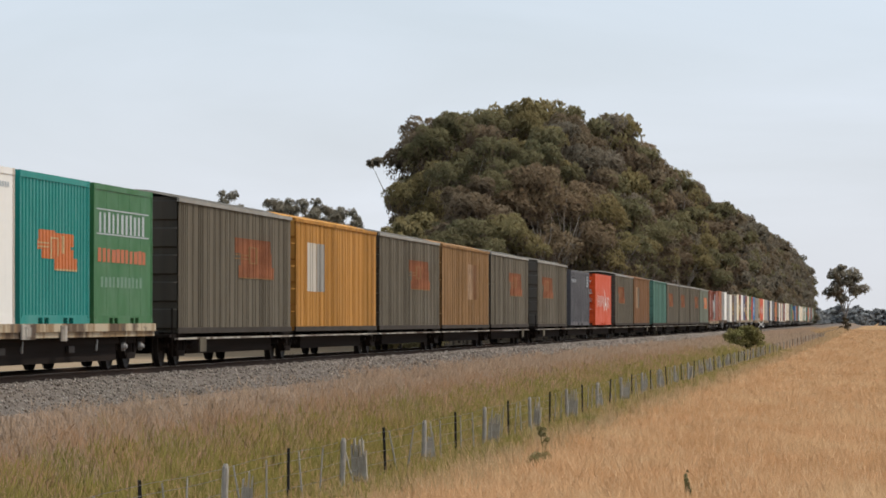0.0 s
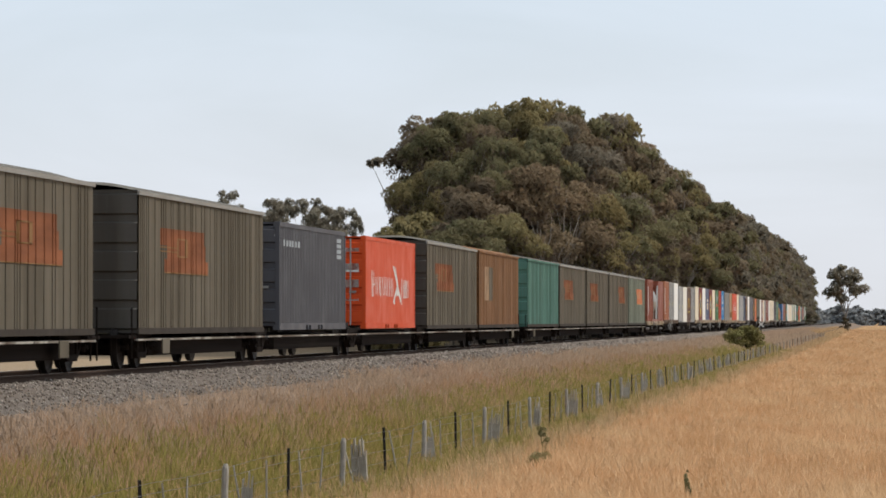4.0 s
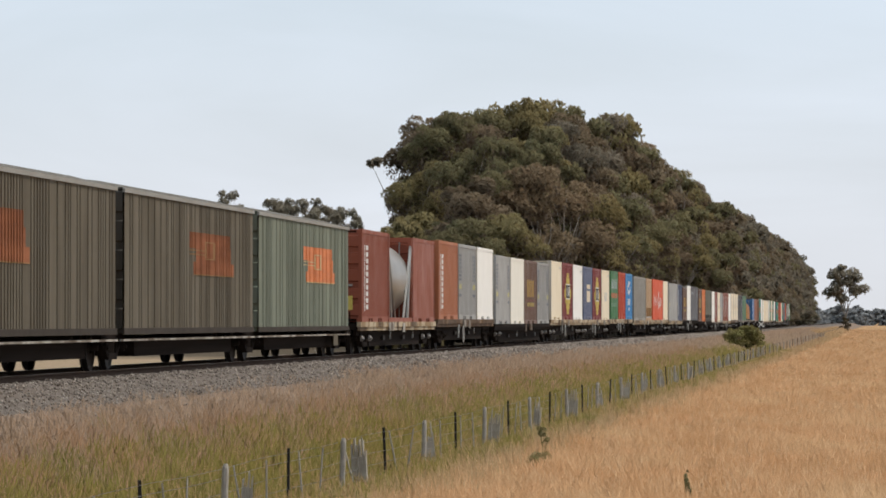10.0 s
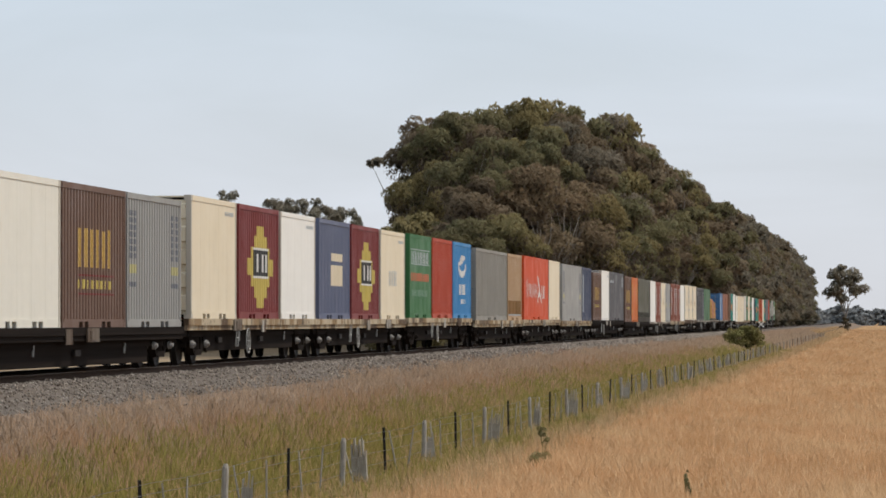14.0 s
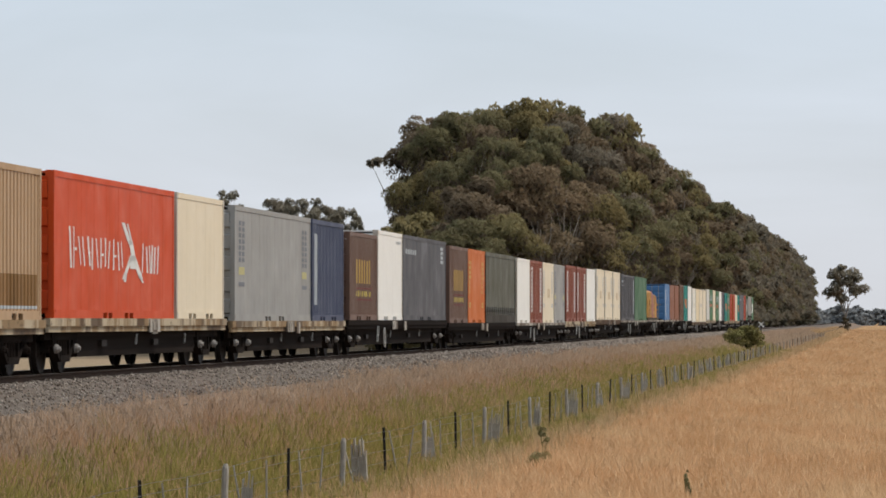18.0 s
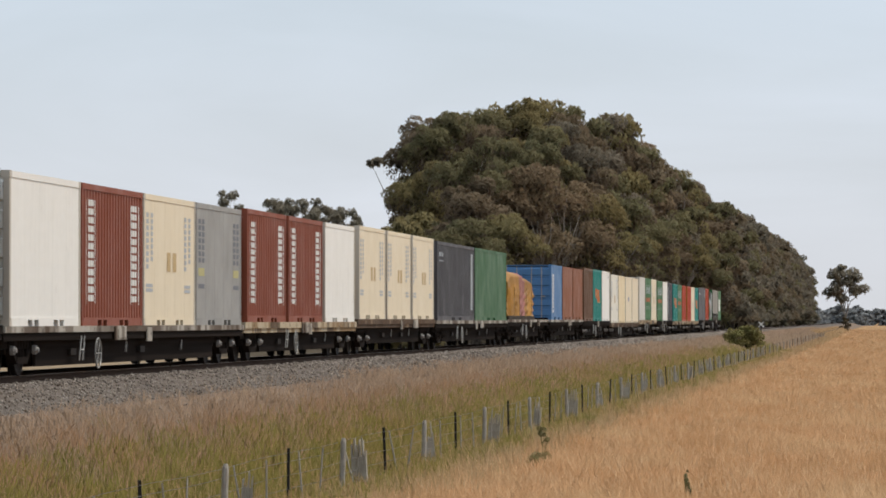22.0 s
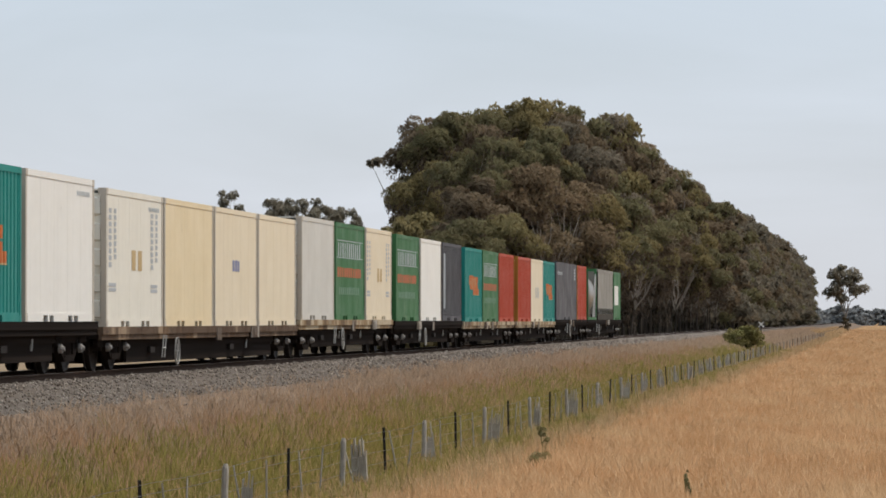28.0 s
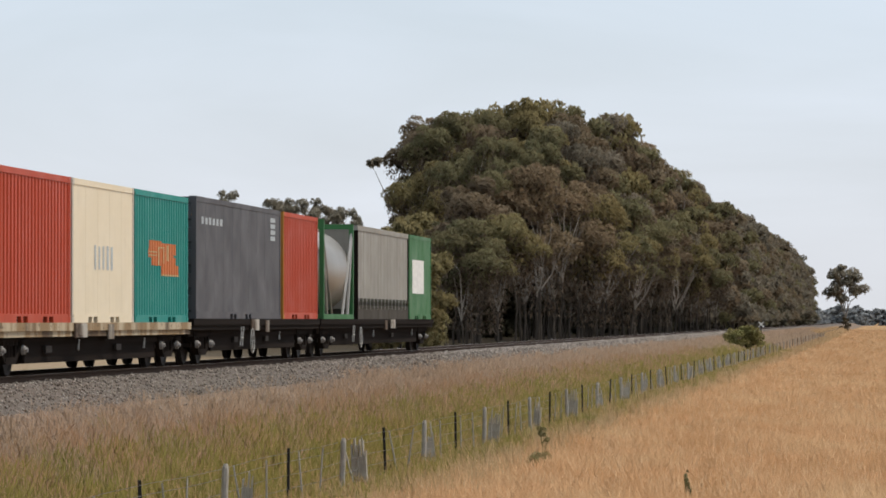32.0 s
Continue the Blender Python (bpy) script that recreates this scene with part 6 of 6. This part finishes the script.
def weed(x_share, d, h, spread_w, seed, label, spire=False):
    top = tagged(new("weed"), label, "plant")
    rng, r = np.random.default_rng(seed), random.Random(seed)
    st, cs = Build(), []
    for k in range(7):
        c = (r.uniform(-spread_w, spread_w) * 0.7, r.uniform(-spread_w, spread_w) * 0.7, h * r.uniform(0.35, 0.95))
        st.tube((0, 0, -0.1), c, 0.012, 0.005, 5, False)
        if spire:
            c = (0.02 * math.sin(k), 0.0, h * (0.12 + 0.13 * k))
        cs.append(c)
    part("stalk", st, "weed", top)
    part("foliage", leaf_mesh("foliage", leaf_cloud(rng, cs, [spread_w * (0.8 - 0.1 * k if spire else 0.45) for k in range(7)], 500 if spire else 2600, 0.03 if spire else 0.012, 1.3)), "weed", top)
    v = at_view(x_share, d)
    top.matrix_basis = pose(v.x, v.y, ground_at(v.x, v.y) - 0.02)


weed(0.0252, 95.5, 0.62, 0.16, 11, "leafy green weed at the foot of the fence")
weed(0.0240, 86.0, 0.30, 0.26, 12, "low dark green weed in dry grass")
weed(0.0608, 70.0, 0.62, 0.09, 13, "young green thistle standing in golden grass", True)


def grass(name, label, material, points, lo, hi, width, per, seed, lean=0.35):
    """Tufts of tapered blades on the given spots, as one body of grass."""
    rng = np.random.default_rng(seed)
    base = np.repeat(points, per, axis=0)
    n = len(base)
    far = np.maximum(1.0, base[:, 1] / 110.0)[:, None]
    base = base + np.concatenate([rng.normal(size=(n, 2)) * 0.07 * far, np.zeros((n, 1))], axis=1)
    tilt = rng.normal(size=(n, 2)) * lean + np.array([-0.10, 0.0])
    h = rng.uniform(lo, hi, (n, 1)) * rng.uniform(0.6, 1.0, (n, 1))
    tip = base + np.concatenate([tilt * h, h], axis=1)
    turn = rng.uniform(-0.9, 0.9, n)
    side = np.stack([np.cos(turn), np.sin(turn), np.zeros(n)], axis=1) * width * far * rng.uniform(0.6, 1.4, (n, 1))
    v = np.stack([base - side * 0.8, base + side * 0.8, tip + side * 0.35, tip - side * 0.35], axis=1).reshape(-1, 3)
    up = np.concatenate([rng.normal(size=(n, 2)) * 0.45 + np.array([0.25, -0.35]), np.ones((n, 1))], axis=1)
    up /= np.linalg.norm(up, axis=1)[:, None]
    tagged(part(name, pieces_mesh(name, v, 4, np.repeat(up, 4, axis=0)), material), label, "grass", kind="stuff")


def spots(rng, n, u0, u1, s0, s1, patch=0.0):
    """Spots beside the line, closer together where they lie nearer; patch thins them in drifts."""
    s = (s0 + 66) * ((s1 + 66) / (s0 + 66)) ** rng.uniform(size=n) - 66
    u = rng.uniform(u0, u1, n) + rng.normal(size=n) * 0.25
    o = np.array([[p, q] for p, q in zip(u, s)])
    out = []
    for a, b in o:
        if rng.uniform() > 0.86 + patch * 2 * noise.noise((a * 0.8, b * 0.25, 2.0)):
            continue
        q = ORIGIN + ALONG * b - LEFT * a
        out.append((q.x, q.y, ground_z(a, b) + lumps(q.x, q.y) - 0.04))
    return np.array(out)


rng = np.random.default_rng(2)
grass("dead_grass", "greyish pink dead grass on the edge of the ballast", "pink_grass", spots(rng, 9500, 2.5, 4.3, -30, 420, 0.12), 0.10, 0.30, 0.008, 8, 21, 0.45)
grass("dead_grass", "grey-brown dead grass on the far bank", "pink_grass", spots(rng, 5000, 3.6, 6.3, 240, 760, 0.1), 0.15, 0.40, 0.009, 7, 29, 0.4)
grass("dead_grass", "short dead grass creeping over the ballast", "pink_grass", spots(rng, 5000, 1.9, 3.0, 30, 750), 0.10, 0.30, 0.010, 7, 27, 0.4)
grass("dead_grass", "rust brown seeding grass along the bank", "brown_grass", spots(rng, 5000, 3.3, 4.7, -30, 200, 0.34), 0.18, 0.42, 0.008, 8, 22, 0.4)
grass("green_grass", "rank olive green grass on the railway bank", "green_grass", spots(rng, 11000, 3.95, 6.9, -30, 330, 0.10), 0.20, 0.46, 0.010, 9, 23, 0.34)
grass("seed_heads", "pale seeding grass standing in the green bank", "pale_grass", spots(rng, 3600, 4.0, 6.6, -30, 300, 0.34), 0.26, 0.52, 0.005, 4, 30, 0.3)
grass("dry_grass", "pale dry grass along the fence line", "pale_grass", spots(rng, 4200, 5.8, 8.0, -30, 700, 0.25), 0.20, 0.55, 0.007, 7, 24, 0.4)

grass("bank_grass", "pale golden grass on the far railway bank", "pale_grass", spots(rng, 2200, 4.3, 6.6, 620, 1000), 0.4, 0.9, 0.010, 7, 26, 0.3)


def paddock_spots(rng, n):
    d = 60 * (1150 / 60) ** rng.uniform(size=n)
    x = d * rng.uniform(-0.07, 0.14, n)
    out = []
    for a, b in zip(x, d):
        p = Vector((a, b, 0)) - ORIGIN
        u, s = p.dot(-LEFT), p.dot(ALONG)
        if u > 6.8 + 2.0 * rng.uniform() ** 1.5:
            out.append((a, b, ground_z(u, s) + lumps(a, b) - 0.04))
    return np.array(out)


grass("seed_heads", "pale seed heads standing over the paddock grass", "straw_heads", paddock_spots(rng, 9000), 0.26, 0.46, 0.005, 5, 28, 0.4)
grass("paddock_grass", "golden dry grass covering the paddock", "dry_grass", paddock_spots(rng, 56000), 0.14, 0.36, 0.0055, 11, 25, 0.6)


def loose_stones():
    """Loose ballast on the near shoulder of the line."""
    rng = np.random.default_rng(8)
    n = 36000
    s = 36 * (400 / 36) ** rng.uniform(size=n) - 66
    u = rng.uniform(0.95, 2.65, n)
    z = np.interp(u, (0.9, 1.65, 2.45, 2.7), (-0.12, -0.16, -0.62, -0.68)) + rng.uniform(-0.02, 0.025, n)
    far = np.maximum(1, (s + 72) / 80)
    size = rng.uniform(0.012, 0.038, n) * far ** 0.85
    shape = np.array([(1, 0, 0), (-1, 0, 0), (0, 1, 0), (0, -1, 0), (0, 0, 0.75), (0, 0, -0.75)])
    q = rng.normal(size=(n, 3, 3))
    e1 = q[:, 0] / np.linalg.norm(q[:, 0], axis=1)[:, None]
    e2 = np.cross(e1, q[:, 1])
    e2 /= np.linalg.norm(e2, axis=1)[:, None]
    e3 = np.cross(e1, e2)
    axes = np.stack([e1, e2, e3], axis=1)
    pts = np.einsum("kj,njc->nkc", shape, axes) * rng.uniform(0.65, 1.3, (n, 6, 1)) * size[:, None, None]
    o = np.array(ORIGIN)[None] + np.array(ALONG)[None] * s[:, None] - np.array(LEFT)[None] * u[:, None]
    o[:, 2] = RAIL_Z + z
    v = (pts + o[:, None]).reshape(-1, 3)
    tri = np.array([(0, 2, 4), (2, 1, 4), (1, 3, 4), (3, 0, 4), (2, 0, 5), (1, 2, 5), (3, 1, 5), (0, 3, 5)])
    f = (tri[None] + 6 * np.arange(n)[:, None, None]).reshape(-1, 3)
    tagged(part("loose_ballast", pieces_mesh("loose_ballast", v, 3, None, f), "stone"), "loose grey crushed stone on the ballast shoulder", "ballast", kind="stuff")


loose_stones()


def marker_post():
    """A small trackside marker with a pale cross board."""
    top = tagged(new("marker_post"), "small trackside marker post with a pale board", "sign post")
    part("post", Build().tube((0, 0, -0.2), (0, 0, 1.66), 0.06, n=8), "post_steel", top)
    part("board", Build().tube((-0.28, -0.08, 1.14), (0.28, -0.08, 1.70), 0.06, n=6).tube((0.28, -0.09, 1.14), (-0.28, -0.09, 1.70), 0.06, n=6).box(-0.05, 0.05, -0.08, 0.0, 1.3, 1.54), "mark_white", top, "pale crossed board")
    v = at_view((1347 - 784) / 7103, 430)
    top.matrix_basis = pose(v.x, v.y, ground_at(v.x, v.y))


marker_post()


# ---- the motion ----
def travelled(t):
    """Metres run since the start: the train speeds up gently."""
    return 23.668 * t - 4.0 + 4.0 * (t - 16) ** 2 / 256


def motions():
    for ob, s, z in MOVING:
        walk(ob, [(t, on_track(s - travelled(t), z)) for t in range(0, 33, 2)])
    for k, crown in enumerate(SWAYING):
        rows = []
        for t in range(0, 33, 2):
            gust = 0.10 if t < 18 else 0.24
            rows.append((t, pose(0, 0, 0, gust * math.sin(t * 1.1 + k * 2.3) * 0.5, gust * math.sin(t * 0.9 + k * 1.7), 0)))
        walk(crown, rows)
    first = WHEELSETS[0]
    walk(first, [(k / FPS, pose(0, 0, 0, 0, -84.0 * k % 360, 0)) for k in range(0, 32 * FPS + 1)])
    for w in WHEELSETS[1:]:
        w.rotation_mode = "QUATERNION"
        w.animation_data_create()
        w.animation_data.action = first.animation_data.action
        w.animation_data.action_slot = first.animation_data.action_slot


motions()
